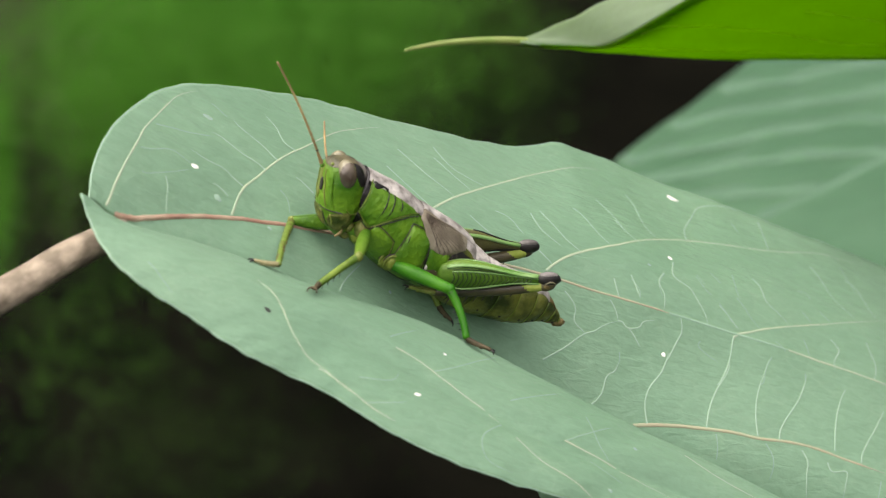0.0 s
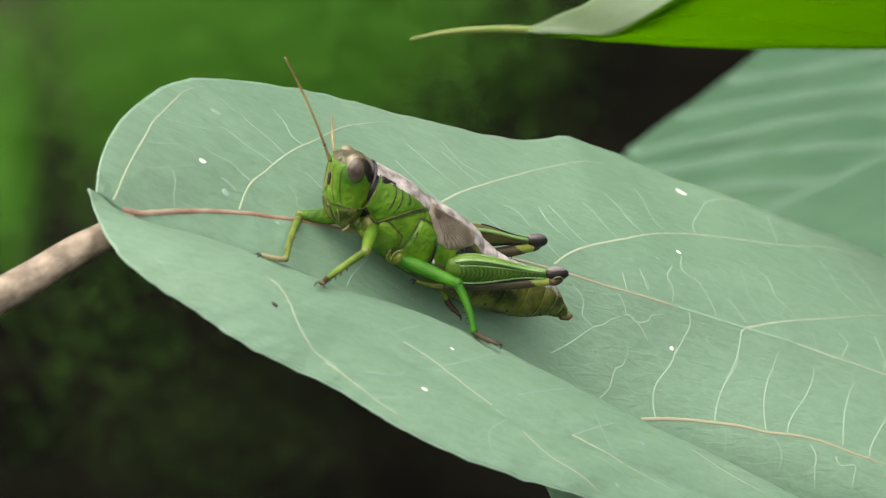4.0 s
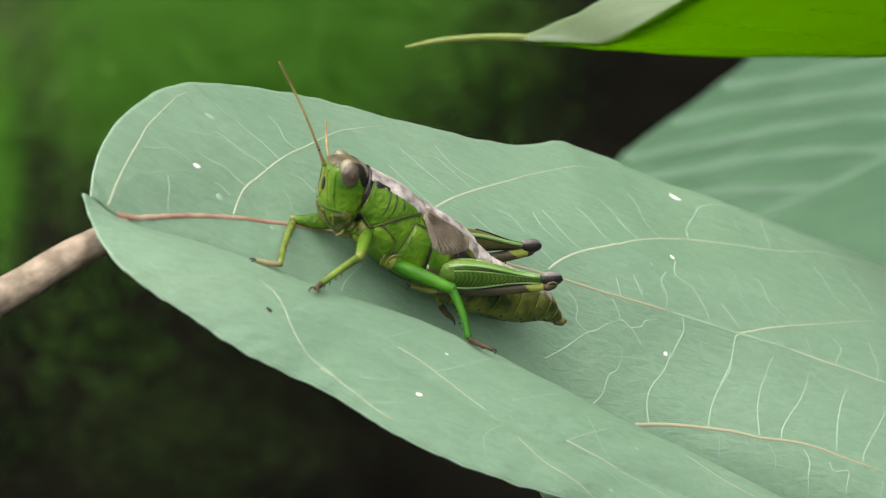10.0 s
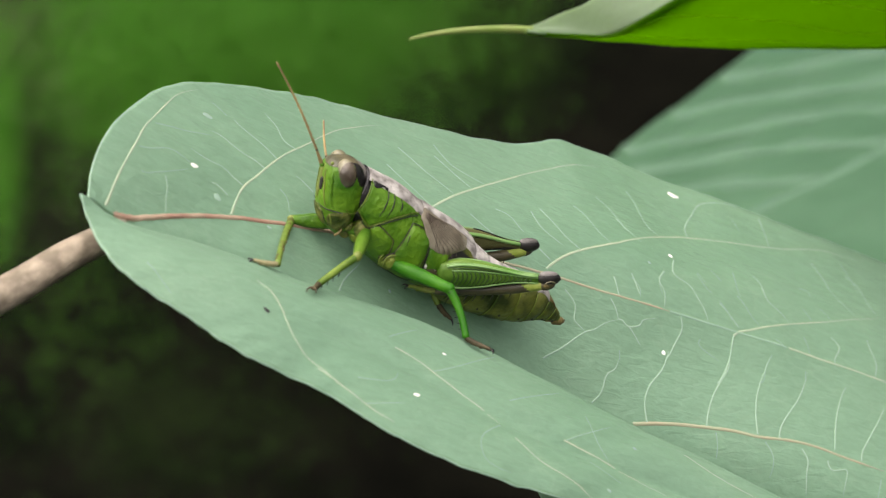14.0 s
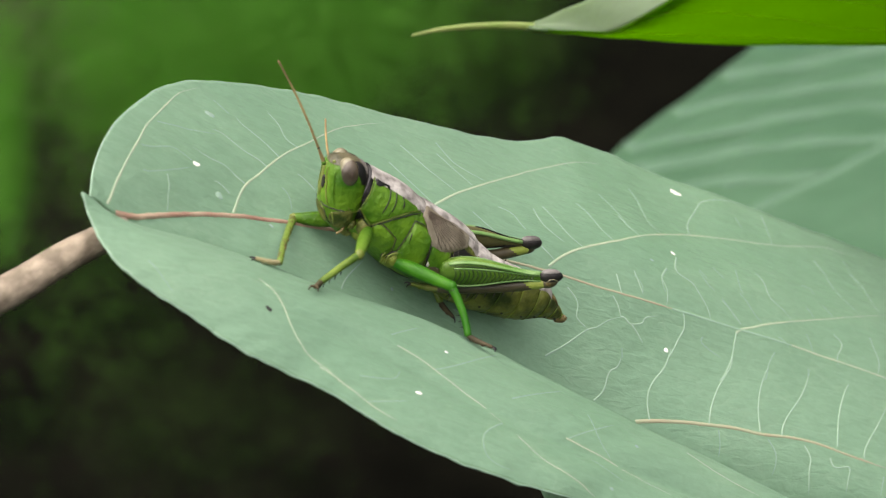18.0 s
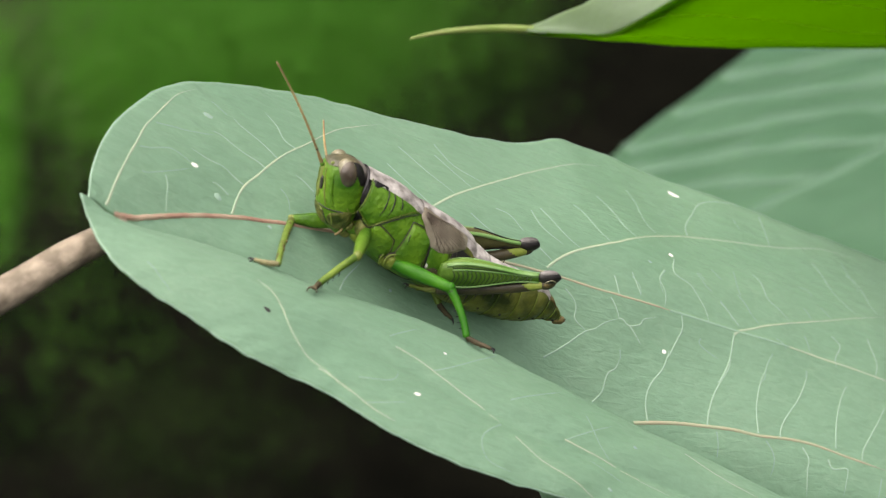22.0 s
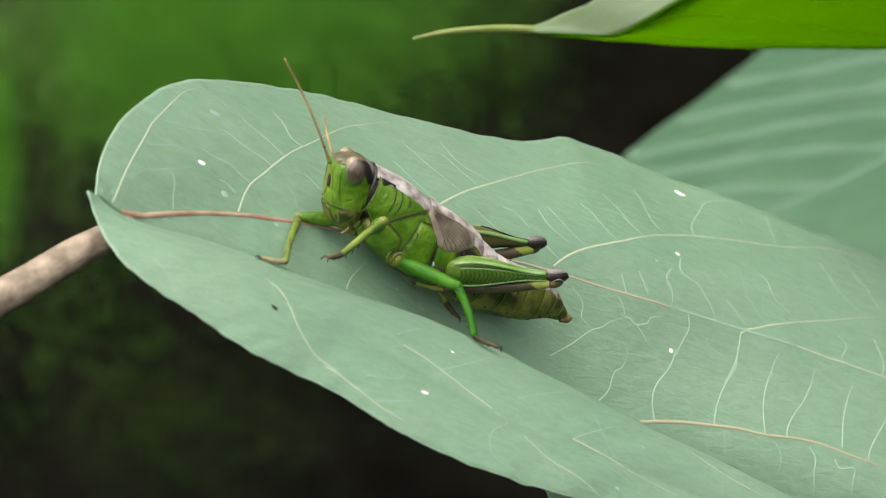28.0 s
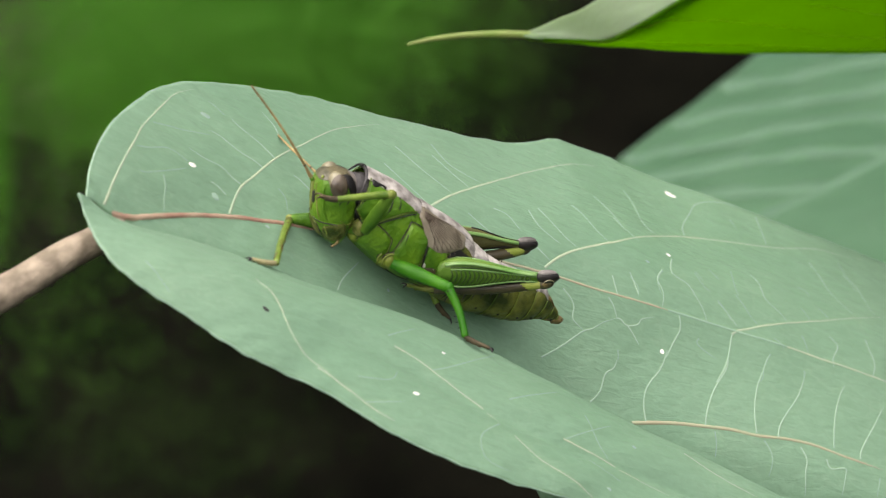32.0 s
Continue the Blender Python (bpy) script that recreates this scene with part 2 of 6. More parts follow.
SHIN_DARK = mat("hopper_shin_dark", (0.03, 0.025, 0.014), (0.07, 0.06, 0.025), scale=500, rough=0.45)
SHIN_LIGHT = mat("hopper_shin_yellow", (0.15, 0.215, 0.025), (0.25, 0.30, 0.065), scale=500, rough=0.45, bump=0.3, spec=0.3)
INNER = mat("femur_inner", (0.06, 0.055, 0.02), (0.10, 0.10, 0.03), scale=400, rough=0.45, bump=0.3)
MOTTLED = mat("hopper_mottled_leg", (0.075, 0.06, 0.018), (0.12, 0.19, 0.025), scale=650, rough=0.45, bump=0.3, mix_lo=0.38, mix_hi=0.48)
PALE_FOOT = mat("hopper_pale_foot", (0.17, 0.15, 0.07), (0.28, 0.26, 0.13), scale=800, rough=0.5)
NECK_SKIN = mat("hopper_neck", (0.010, 0.009, 0.008), (0.06, 0.058, 0.06), scale=350, rough=0.6, spec=0.3, bump=0.5)
FEMUR = mat("femur_green", (0.05, 0.13, 0.010), (0.115, 0.21, 0.03), scale=300, rough=0.42, bump=0.5, spec=0.35)
CREAM = mat("hopper_cream", (0.10, 0.095, 0.05), (0.22, 0.20, 0.12), scale=700, rough=0.3, coat=0.3)
FORE_SHIN = mat("hopper_fore_shin", (0.05, 0.105, 0.010), (0.14, 0.21, 0.03), scale=450, rough=0.45, bump=0.3, spec=0.25)
KNEE_GREY = mat("hopper_knee_grey", (0.09, 0.085, 0.08), (0.24, 0.225, 0.215), scale=600, rough=0.42, bump=0.4, spec=0.35)
FOOT = mat("hopper_foot", (0.03, 0.025, 0.013), (0.09, 0.07, 0.038), scale=900, rough=0.55, spec=0.25)
PALE_LEG = mat("hopper_pale_leg", (0.03, 0.10, 0.005), (0.10, 0.19, 0.02), scale=300, rough=0.45, bump=0.3, spec=0.22)
RIDGE_DARK = mat("femur_groove", (0.016, 0.045, 0.005), (0.03, 0.07, 0.008), scale=500, rough=0.45)
RIDGE_PALE = mat("femur_edge", (0.10, 0.235, 0.05), (0.17, 0.30, 0.105), scale=400, rough=0.35, coat=0.15)


# ---- mesh helpers, in millimetres ----
def spline(P):
    """A natural cubic through the rows of P, a row a unit."""
    P = np.asarray(P, float)
    n = len(P)
    a, b = np.zeros((n, n)), np.zeros_like(P)
    a[0, 0] = a[-1, -1] = 1
    for i in range(1, n - 1):
        a[i, i - 1], a[i, i], a[i, i + 1] = 1, 4, 1
        b[i] = 6 * (P[i - 1] - 2 * P[i] + P[i + 1])
    k = np.linalg.solve(a, b)

    def at(t):
        t = np.clip(np.asarray(t, float), 0, n - 1)
        i = np.minimum(t.astype(int), n - 2)
        s = (t - i)[..., None]
        r = 1 - s
        return P[i] * r + P[i + 1] * s + ((r ** 3 - r) * k[i] + (s ** 3 - s) * k[i + 1]) / 6
    return at


def mesh_of(name, verts, faces, material, smooth=True):
    me = bpy.data.meshes.new(name)
    me.from_pydata([tuple(float(c) * MM for c in v) for v in verts], [], faces)
    me.materials.append(material)
    bm = bmesh.new()
    bm.from_mesh(me)
    bmesh.ops.recalc_face_normals(bm, faces=bm.faces)
    bm.to_mesh(me)
    bm.free()
    if smooth:
        me.polygons.foreach_set("use_smooth", [True] * len(me.polygons))
    return me


def part(name, me, parent, label=""):
    ob = new(name, me)
    ob.parent = parent
    return tagged(ob, label)


def grid_faces(nu, nv, closed=False, start=0):
    out = []
    for i in range(nu - 1):
        for j in range(nv if closed else nv - 1):
            k = (j + 1) % nv
            out.append((start + i * nv + j, start + (i + 1) * nv + j, start + (i + 1) * nv + k, start + i * nv + k))
    return out


def sheet(name, V, material, thick=0.3):
    """A sheet from a grid of points V[nu, nv, 3], given thickness below."""
    nu, nv = V.shape[:2]
    du, dv = np.gradient(V, axis=0), np.gradient(V, axis=1)
    nrm = np.cross(du, dv)
    nrm /= np.linalg.norm(nrm, axis=2, keepdims=True) + 1e-9
    if nrm[..., 2].mean() < 0:
        nrm = -nrm
    low = V - nrm * thick
    verts = list(V.reshape(-1, 3)) + list(low.reshape(-1, 3))
    N = nu * nv
    faces = grid_faces(nu, nv) + [f[::-1] for f in grid_faces(nu, nv, start=N)]
    rim = [(i, 0) for i in range(nu)] + [(nu - 1, j) for j in range(1, nv)] + [(i, nv - 1) for i in range(nu - 2, -1, -1)] + [(0, j) for j in range(nv - 2, 0, -1)]
    idx = [i * nv + j for i, j in rim]
    for a, b in zip(idx, idx[1:] + idx[:1]):
        faces.append((a, b, b + N, a + N))
    return mesh_of(name, verts, faces, material)


def tube(name, pts, radii, material, n=14, side=(0, 1, 0), steps=None):
    """A tube along pts with radii (across, along side) a point, rounded at both ends."""
    pts = np.asarray(pts, float)
    rr = np.asarray([r if hasattr(r, "__len__") else (r, r) for r in radii], float)
    if steps:
        t = np.linspace(0, len(pts) - 1, steps)
        pts, rr = spline(pts)(t), np.maximum(spline(rr)(t), 0.01)
    tan = np.gradient(pts, axis=0)
    tan /= np.linalg.norm(tan, axis=1, keepdims=True) + 1e-9
    verts = []
    for p, r, d in zip(pts, rr, tan):
        s = np.asarray(side, float)
        s = s - d * (s @ d)
        if np.linalg.norm(s) < 0.15:
            s = np.array([0.3, 0.2, 1.0])
            s = s - d * (s @ d)
        s /= np.linalg.norm(s)
        u = np.cross(s, d)
        for j in range(n):
            a = 2 * math.pi * j / n
            verts.append(p + u * r[0] * math.cos(a) + s * r[1] * math.sin(a))
    faces = grid_faces(len(pts), n, True)
    for end, p, d, r in ((0, pts[0], -tan[0], rr[0]), (len(pts) - 1, pts[-1], tan[-1], rr[-1])):
        verts.append(p + d * min(r) * 0.6)
        c = len(verts) - 1
        for j in range(n):
            faces.append((end * n + j, end * n + (j + 1) % n, c))
    return mesh_of(name, verts, faces, material)


def blob(name, centre, radii, material, turn=(0, 0, 0), nu=12, nv=18):
    rot = np.array(Euler([radians(a) for a in turn]).to_matrix())
    verts, faces = [], []
    for i in range(nu + 1):
        th = math.pi * (0.02 + 0.96 * i / nu)
        for j in range(nv):
            ph = 2 * math.pi * j / nv
            p = np.array([math.sin(th) * math.cos(ph), math.sin(th) * math.sin(ph), math.cos(th)]) * radii
            verts.append(np.asarray(centre) + rot @ p)
    faces = grid_faces(nu + 1, nv, True)
    faces.append(tuple(range(nv)))
    faces.append(tuple(nu * nv + j for j in range(nv)))
    return mesh_of(name, verts, faces, material)


# ---- the large leaf ----
# five guide lines from stalk to tip: far margin, midrib, trough, crest of the fold, near margin
FAR_EDGE = [(-34.2, -24.1, 19.7), (-34.0, -20.03, 21.05), (-32.68, -13.94, 21.83), (-30.07, -6.86, 21.22), (-26.4, -0.5, 19.6), (-20.1, 5.9, 15.8), (-12.7, 11.6, 11.2), (-3.9, 16.7, 5.8), (5.9, 23.2, -0.1), (14.2, 30.2, -4.5), (21.9, 33.6, -9.7), (32.5, 37.3, -16.0), (42.7, 40.8, -22.3), (54.0, 46.2, -30.4), (67.8, 44.4, -41.0), (82.0, 25.7, -52.5)]
RIB = [(-32.1, -23.5, 17.3), (-29.5, -21.5, 15.9), (-25.4, -17.4, 13.8), (-20.6, -13.3, 11.2), (-15.6, -10.0, 8.5), (-10.0, -6.7, 5.5), (-3.2, -2.5, 1.7), (4.5, 2.1, -2.5), (12.3, 5.5, -6.9), (20.4, 8.4, -11.4), (28.5, 11.5, -16.3), (38.2, 15.1, -22.1), (49.4, 18.9, -29.0), (61.8, 23.0, -37.2), (74.4, 25.6, -46.2), (82.5, 23.9, -52.8)]
TROUGH = [(-32.3, -23.4, 17.1), (-30.5, -23.3, 15.9), (-25.9, -21.3, 13.1), (-19.7, -19.2, 9.1), (-14.7, -17.7, 5.6), (-9.4, -14.9, 1.2), (-3.6, -11.8, -3.8), (2.3, -10.2, -8.9), (8.8, -9.6, -13.6), (14.8, -9.2, -17.8), (21.6, -8.1, -22.6), (30.2, -7.8, -27.6), (41.7, -7.3, -33.3), (54.3, -3.7, -39.3), (66.8, 3.1, -45.1), (82.6, 23.0, -53.0)]
CREST = [(-33.0, -24.8, 18.7), (-29.9, -24.1, 16.6), (-25.1, -22.3, 14.0), (-18.6, -20.7, 10.5), (-13.1, -19.9, 7.5), (-7.0, -18.1, 4.0), (-0.2, -16.4, 0.1), (6.6, -16.0, -3.9), (13.6, -16.0, -8.0), (20.0, -16.1, -11.8), (27.1, -15.5, -16.1), (35.5, -14.9, -21.4), (45.9, -13.1, -28.3), (57.1, -7.5, -36.0), (67.9, 1.7, -43.8), (82.7, 22.5, -53.1)]
NEAR_EDGE = [(-34.8, -25.8, 21.1), (-33.6, -28.3, 18.9), (-31.8, -31.3, 17.4), (-28.3, -33.3, 14.9), (-23.7, -34.1, 12.0), (-18.5, -35.0, 8.6), (-11.9, -34.5, 4.6), (-4.9, -35.3, 0.2), (2.4, -34.6, -4.3), (9.8, -32.5, -8.6), (17.8, -29.1, -13.4), (27.8, -25.8, -19.4), (39.2, -22.5, -26.5), (51.3, -16.2, -34.3), (65.3, -4.0, -43.3), (82.9, 22.1, -53.2)]
GUIDES = [spline(g) for g in (FAR_EDGE, RIB, TROUGH, CREST, NEAR_EDGE)]
LEAF_UP = np.array((0.5076, -0.0603, 0.8595))


def bend(n):
    """The curvatures of a natural cubic through n knots, as a matrix."""
    a, b = np.zeros((n, n)), np.zeros((n, n))
    a[0, 0] = a[-1, -1] = 1
    for i in range(1, n - 1):
        a[i, i - 1], a[i, i], a[i, i + 1] = 1, 4, 1
        b[i, i - 1], b[i, i], b[i, i + 1] = 6, -12, 6
    return np.linalg.solve(a, b)


BEND5, BEND3 = bend(5), bend(3)


def on_leaf(u, v):
    """Points of the leaf's upper skin: u 0 to 15 from stalk to tip, v 0 to 6 from the far margin to the near one; the crest at v = 4 is a crease."""
    u, v = np.atleast_1d(np.asarray(u, float)), np.clip(np.atleast_1d(np.asarray(v, float)), 0, 6)
    c0, c2, c3, c4, c6 = [g(u) for g in GUIDES]
    c1 = 0.5 * (c0 + c2) + LEAF_UP * 0.035 * np.linalg.norm(c0 - c2, axis=1)[:, None]
    c5 = 0.5 * (c6 + c4) + LEAF_UP * 0.07 * np.linalg.norm(c6 - c4, axis=1)[:, None]
    K = np.stack([c0, c1, c2, c3, c4, c5, c6], 0)
    M1, M2 = np.einsum("ij,jkl->ikl", BEND5, K[:5]), np.einsum("ij,jkl->ikl", BEND3, K[4:])
    k = np.arange(len(u))
    i = np.minimum(v.astype(int), 5)
    s = (v - i)[:, None]
    r = 1 - s
    far = (i < 4)[:, None]
    ia, ib = np.minimum(i, 3), np.clip(i - 4, 0, 1)
    m0, m1 = np.where(far, M1[ia, k], M2[ib, k]), np.where(far, M1[ia + 1, k], M2[ib + 1, k])
    P = K[i, k] * r + K[i + 1, k] * s + ((r ** 3 - r) * m0 + (s ** 3 - s) * m1) / 6
    # a ledge along the lower side vein
    vn = 2.58 + 0.25 * np.exp(-(np.maximum(u, 8) - 9.5))
    q = np.clip((u - 7.6) / 3.6, 0, 1)
    h = 3.2 * q * q * (3 - 2 * q)
    P = P + LEAF_UP * (h * np.exp(-((v - vn) / np.where(v < vn, 0.45, 0.17)) ** 2))[:, None]
    # beyond the animal the blade breaks along the midrib and tilts towards the fold
    tilt = 3.2 * np.clip((u - 6.8) / 2.4, 0, 1) * np.clip(np.where(v < 3, v - 2, 4 - v), 0, 1)
    P = P - LEAF_UP * tilt[:, None]
    # the blade dives steeply behind the fold
    dip = 6.5 * np.clip((u - 6.8) / 2.4, 0, 1) + 1.6 * np.clip((u - 1.2) / 0.8, 0, 1) * np.clip((5.2 - u) / 1.2, 0, 1)
    P = P - LEAF_UP * (dip * np.exp(-((v - 3.12) / 0.34) ** 2))[:, None]
    # a shallow second bend along the folded flap
    q = np.clip((u - 3.2) / 4.0, 0, 1)
    q = q * q * (3 - 2 * q)
    vb = 5.03
    return P - LEAF_UP * (1.5 * q * np.where(v > 4.0, 1.0, 0.0) * np.exp(-np.abs(v - vb) / np.where(v < vb, 0.4, 0.5)))[:, None]


def leaf_normal(u, v):
    e = 0.02
    du = on_leaf(np.clip(u + e, 0, 15), v) - on_leaf(np.clip(u - e, 0, 15), v)
    dv = on_leaf(u, np.clip(v + e, 0, 6)) - on_leaf(u, np.clip(v - e, 0, 6))
    n = np.cross(du, dv)
    n /= np.linalg.norm(n, axis=1, keepdims=True) + 1e-9
    return n * np.sign(n @ LEAF_UP + 1e-9)[:, None]


def ripple(u, v):
    """Small waves of the margin and buckles of the blade."""
    out = np.zeros(len(u))
    for k, (a, b) in enumerate(zip(u, v)):
        edge = max(0.0, 1 - min(b, 6 - b) / 0.6)
        out[k] = 0.15 * noise.noise((a * 1.7, b * 0.9, 3.1)) + edge * 0.12 * noise.noise((a * 3.3, b * 0.5, 9.0))
        out[k] += 0.05 * noise.noise((a * 5.0, b * 3.5, 1.0))
    return out


large_leaf = tagged(new("large_leaf"), "large grey-green leaf with reddish midrib, pale veins and brown stalk", "leaf", kind="")
NU, NV = 220, 133
_u = np.linspace(0, 15, NU)
_v = np.linspace(0, 6, NV)
uu, vv = [a.ravel() for a in np.meshgrid(_u, _v, indexing="ij")]
skin = on_leaf(uu, vv)
skin += LEAF_UP * ripple(uu, vv)[:, None]
margin = 0.2 * np.array([noise.noise((a * 4.1, 7.0 if b < 3 else 2.0, 0.0)) + 0.6 * noise.noise((a * 11.0, 3.0 if b < 3 else 8.0, 1.0)) for a, b in zip(uu, vv)]) * np.clip(1 - np.minimum(vv, 6 - vv) / 0.3, 0, 1)
skin[:, 1] += margin
skin += np.array([0, 0.5, 0.4]) * ((0.7 * np.exp(-((uu - 8.78) / 0.22) ** 2) - 0.35 * np.exp(-((uu - 8.25) / 0.25) ** 2)) * np.clip(1 - vv / 0.35, 0, 1) ** 1.5)[:, None]
part("blade", sheet("blade", skin.reshape(NU, NV, 3), LEAF, 0.32), large_leaf)
for _j in (0, NV - 1):
    _rim = skin.reshape(NU, NV, 3)[:200, _j] - LEAF_UP * 0.1
    part("leaf_margin", tube("leaf_margin", _rim, [0.11] * 200, VEINLET, n=8), large_leaf, "thin pale thickened margin")


def vein(name, knots, width, height, material, parent, label="", taper=0.35, steps=None):
    """A raised rib along knots (u, v) on the leaf's skin."""
    steps = steps or max(10, 8 * len(knots))
    uv = spline(knots)(np.linspace(0, len(knots) - 1, steps)) if len(knots) > 2 else np.linspace(knots[0], knots[1], steps)
    u, v = np.clip(uv[:, 0], 0.01, 14.99), np.clip(uv[:, 1], 0.02, 5.98)
    p = on_leaf(u, v)
    p += LEAF_UP * ripple(u, v)[:, None]
    nrm = leaf_normal(u, v)
    tan = np.gradient(p, axis=0)
    tan /= np.linalg.norm(tan, axis=1, keepdims=True) + 1e-9
    side = np.cross(nrm, tan)
    fade = (np.linspace(1, taper, steps) * np.minimum(1, np.linspace(6.0, 0.3, steps)))[:, None]
    fade = np.maximum(fade, 0.08)
    prof = ((-1.0, -0.4), (-0.7, 0.4), (-0.3, 0.9), (0.3, 0.9), (0.7, 0.4), (1.0, -0.4))
    V = np.stack([p + side * a * width * 0.5 * fade + nrm * (b * height * fade + 0.02) for a, b in prof], 1)
    verts = V.reshape(-1, 3)
    return part(name, mesh_of(name, verts, grid_faces(steps, len(prof)), material), parent, label)


vein("midrib", [(0.02, 2.0), (1, 2), (2, 2), (3, 2), (4, 2), (5, 2), (6, 2)], 0.74, 0.2, MIDRIB, large_leaf, "reddish midrib", taper=0.55, steps=80)
vein("midrib_tip", [(6, 2), (7, 2), (8, 2), (9, 2), (9.5, 2)], 0.36, 0.05, VEIN_TAN, large_leaf, "thin tan end of the midrib", taper=0.6, steps=60)
vein("midrib_tip", [(9.5, 2), (10, 2), (10.5, 2), (11, 2)], 0.3, 0.03, VEINLET, large_leaf, taper=1.0, steps=30)
vein("midrib_tip", [(10.95, 2), (11.5, 2), (12, 2), (13, 2), (14.6, 2)], 0.3, 0.05, VEIN, large_leaf, taper=0.6, steps=50)
vein("fold_line", [(5.5, 4.01), (7, 4.01), (8.5, 4.01), (10, 4.01), (11.5, 4.01)], 0.2, 0.02, VEIN_TAN, large_leaf, "thin tan edge of the fold", taper=0.8, steps=60)
vein("side_vein", [(0.14, 1.14), (0.88, 0.88), (1.42, 0.72), (1.88, 0.59), (2.28, 0.47), (2.56, 0.37), (2.94, 0.30), (3.42, 0.21), (3.72, 0.15), (4.14, 0.12)], 0.3, 0.03, VEIN, large_leaf, taper=0.3)
vein("side_vein", [(2.92, 1.95), (3.14, 1.75), (3.50, 1.53), (3.96, 1.36), (4.56, 1.11), (5.00, 0.92), (5.34, 0.77), (5.86, 0.50), (6.20, 0.36), (6.64, 0.18)], 0.3, 0.03, VEIN, large_leaf, taper=0.3)
vein("side_vein", [(6.48, 1.49), (6.68, 1.37), (6.92, 1.22), (7.30, 0.97), (7.58, 0.79), (7.96, 0.58), (8.30, 0.44), (8.68, 0.34), (8.98, 0.28), (9.32, 0.22)], 0.3, 0.03, VEIN, large_leaf, taper=0.3)
vein("side_vein", [(7.82, 1.96), (7.98, 1.84), (8.18, 1.72), (8.44, 1.60), (8.80, 1.46), (9.00, 1.38), (9.62, 1.11), (10.16, 0.87), (10.56, 0.73), (10.98, 0.60), (11.36, 0.46), (11.76, 0.29), (12.02, 0.20), (12.26, 0.18), (12.54, 0.10)], 0.3, 0.03, VEIN, large_leaf, taper=0.3)
vein("side_vein", [(10.34, 2.03), (10.40, 1.99), (10.52, 1.95), (10.64, 1.90), (10.78, 1.85), (10.96, 1.78), (11.22, 1.67), (11.46, 1.56), (11.86, 1.33), (12.32, 1.03)], 0.3, 0.03, VEIN, large_leaf, taper=0.3)
vein("basal_vein", [(9.62, 2.64), (9.80, 2.62), (10.14, 2.59), (10.44, 2.57), (10.74, 2.55), (10.98, 2.54), (11.22, 2.51), (11.50, 2.49), (11.74, 2.49), (11.96, 2.49), (12.16, 2.49)], 0.46, 0.08, VEIN_TAN, large_leaf, "tan lower side vein", taper=0.6)
vein("cross_vein", [(2.16, 1.19), (2.00, 1.39), (1.80, 1.58), (1.60, 1.90)], 0.2, 0.02, VEIN_FINE, large_leaf, taper=0.6)
vein("cross_vein", [(4.56, 1.10), (4.52, 0.96), (4.46, 0.83), (4.36, 0.66), (4.36, 0.54)], 0.2, 0.02, VEIN_FINE, large_leaf, taper=0.6)
vein("cross_vein", [(5.02, 0.92), (4.92, 0.81), (4.96, 0.64), (4.96, 0.51), (4.94, 0.40)], 0.2, 0.02, VEIN_FINE, large_leaf, taper=0.6)
vein("cross_vein", [(4.20, 1.27), (4.14, 1.16), (4.00, 1.02), (3.90, 0.81), (3.76, 0.72)], 0.2, 0.02, VEIN_FINE, large_leaf, taper=0.6)
vein("cross_vein", [(3.52, 1.50), (3.44, 1.38), (3.38, 1.24), (3.20, 1.10), (3.08, 0.91)], 0.2, 0.02, VEIN_FINE, large_leaf, taper=0.6)
vein("cross_vein", [(3.06, 1.65), (3.00, 1.49), (2.92, 1.45)], 0.2, 0.02, VEIN_FINE, large_leaf, taper=0.6)
vein("cross_vein", [(4.78, 1.52), (4.72, 1.38), (4.66, 1.32)], 0.2, 0.02, VEIN_FINE, large_leaf, taper=0.6)
vein("cross_vein", [(6.64, 0.53), (6.72, 0.69), (6.80, 0.88), (6.88, 1.03), (6.94, 1.19)], 0.2, 0.02, VEIN_FINE, large_leaf, taper=0.6)
vein("cross_vein", [(7.16, 0.31), (7.22, 0.53), (7.30, 0.64), (7.42, 0.73), (7.54, 0.80)], 0.2, 0.02, VEIN_FINE, large_leaf, taper=0.6)
vein("cross_vein", [(6.30, 0.88), (6.36, 1.08), (6.42, 1.30), (6.48, 1.46)], 0.2, 0.02, VEIN_FINE, large_leaf, taper=0.6)
vein("cross_vein", [(7.08, 0.51), (7.16, 0.66), (7.24, 0.82), (7.30, 0.96)], 0.2, 0.02, VEIN_FINE, large_leaf, taper=0.6)
vein("cross_vein", [(7.40, 1.28), (7.52, 1.35), (7.56, 1.50), (7.60, 1.59)], 0.2, 0.02, VEIN_FINE, large_leaf, taper=0.6)
vein("cross_vein", [(6.96, 1.49), (7.06, 1.63), (7.18, 1.73)], 0.2, 0.02, VEIN_FINE, large_leaf, taper=0.6)
vein("cross_vein", [(7.90, 1.17), (7.88, 1.41), (7.96, 1.56), (8.08, 1.65)], 0.2, 0.02, VEIN_FINE, large_leaf, taper=0.6)
vein("cross_vein", [(8.06, 1.09), (8.10, 1.28), (8.18, 1.51), (8.34, 1.65)], 0.2, 0.02, VEIN_FINE, large_leaf, taper=0.6)
vein("cross_vein", [(8.58, 0.93), (8.66, 1.08), (8.70, 1.30), (8.80, 1.46)], 0.2, 0.02, VEIN_FINE, large_leaf, taper=0.6)
vein("cross_vein", [(9.02, 0.72), (9.12, 0.85), (9.18, 1.02), (9.18, 1.15)], 0.2, 0.02, VEIN_FINE, large_leaf, taper=0.6)
vein("cross_vein", [(7.74, 1.77), (7.82, 1.83), (7.90, 1.89)], 0.2, 0.02, VEIN_FINE, large_leaf, taper=0.6)
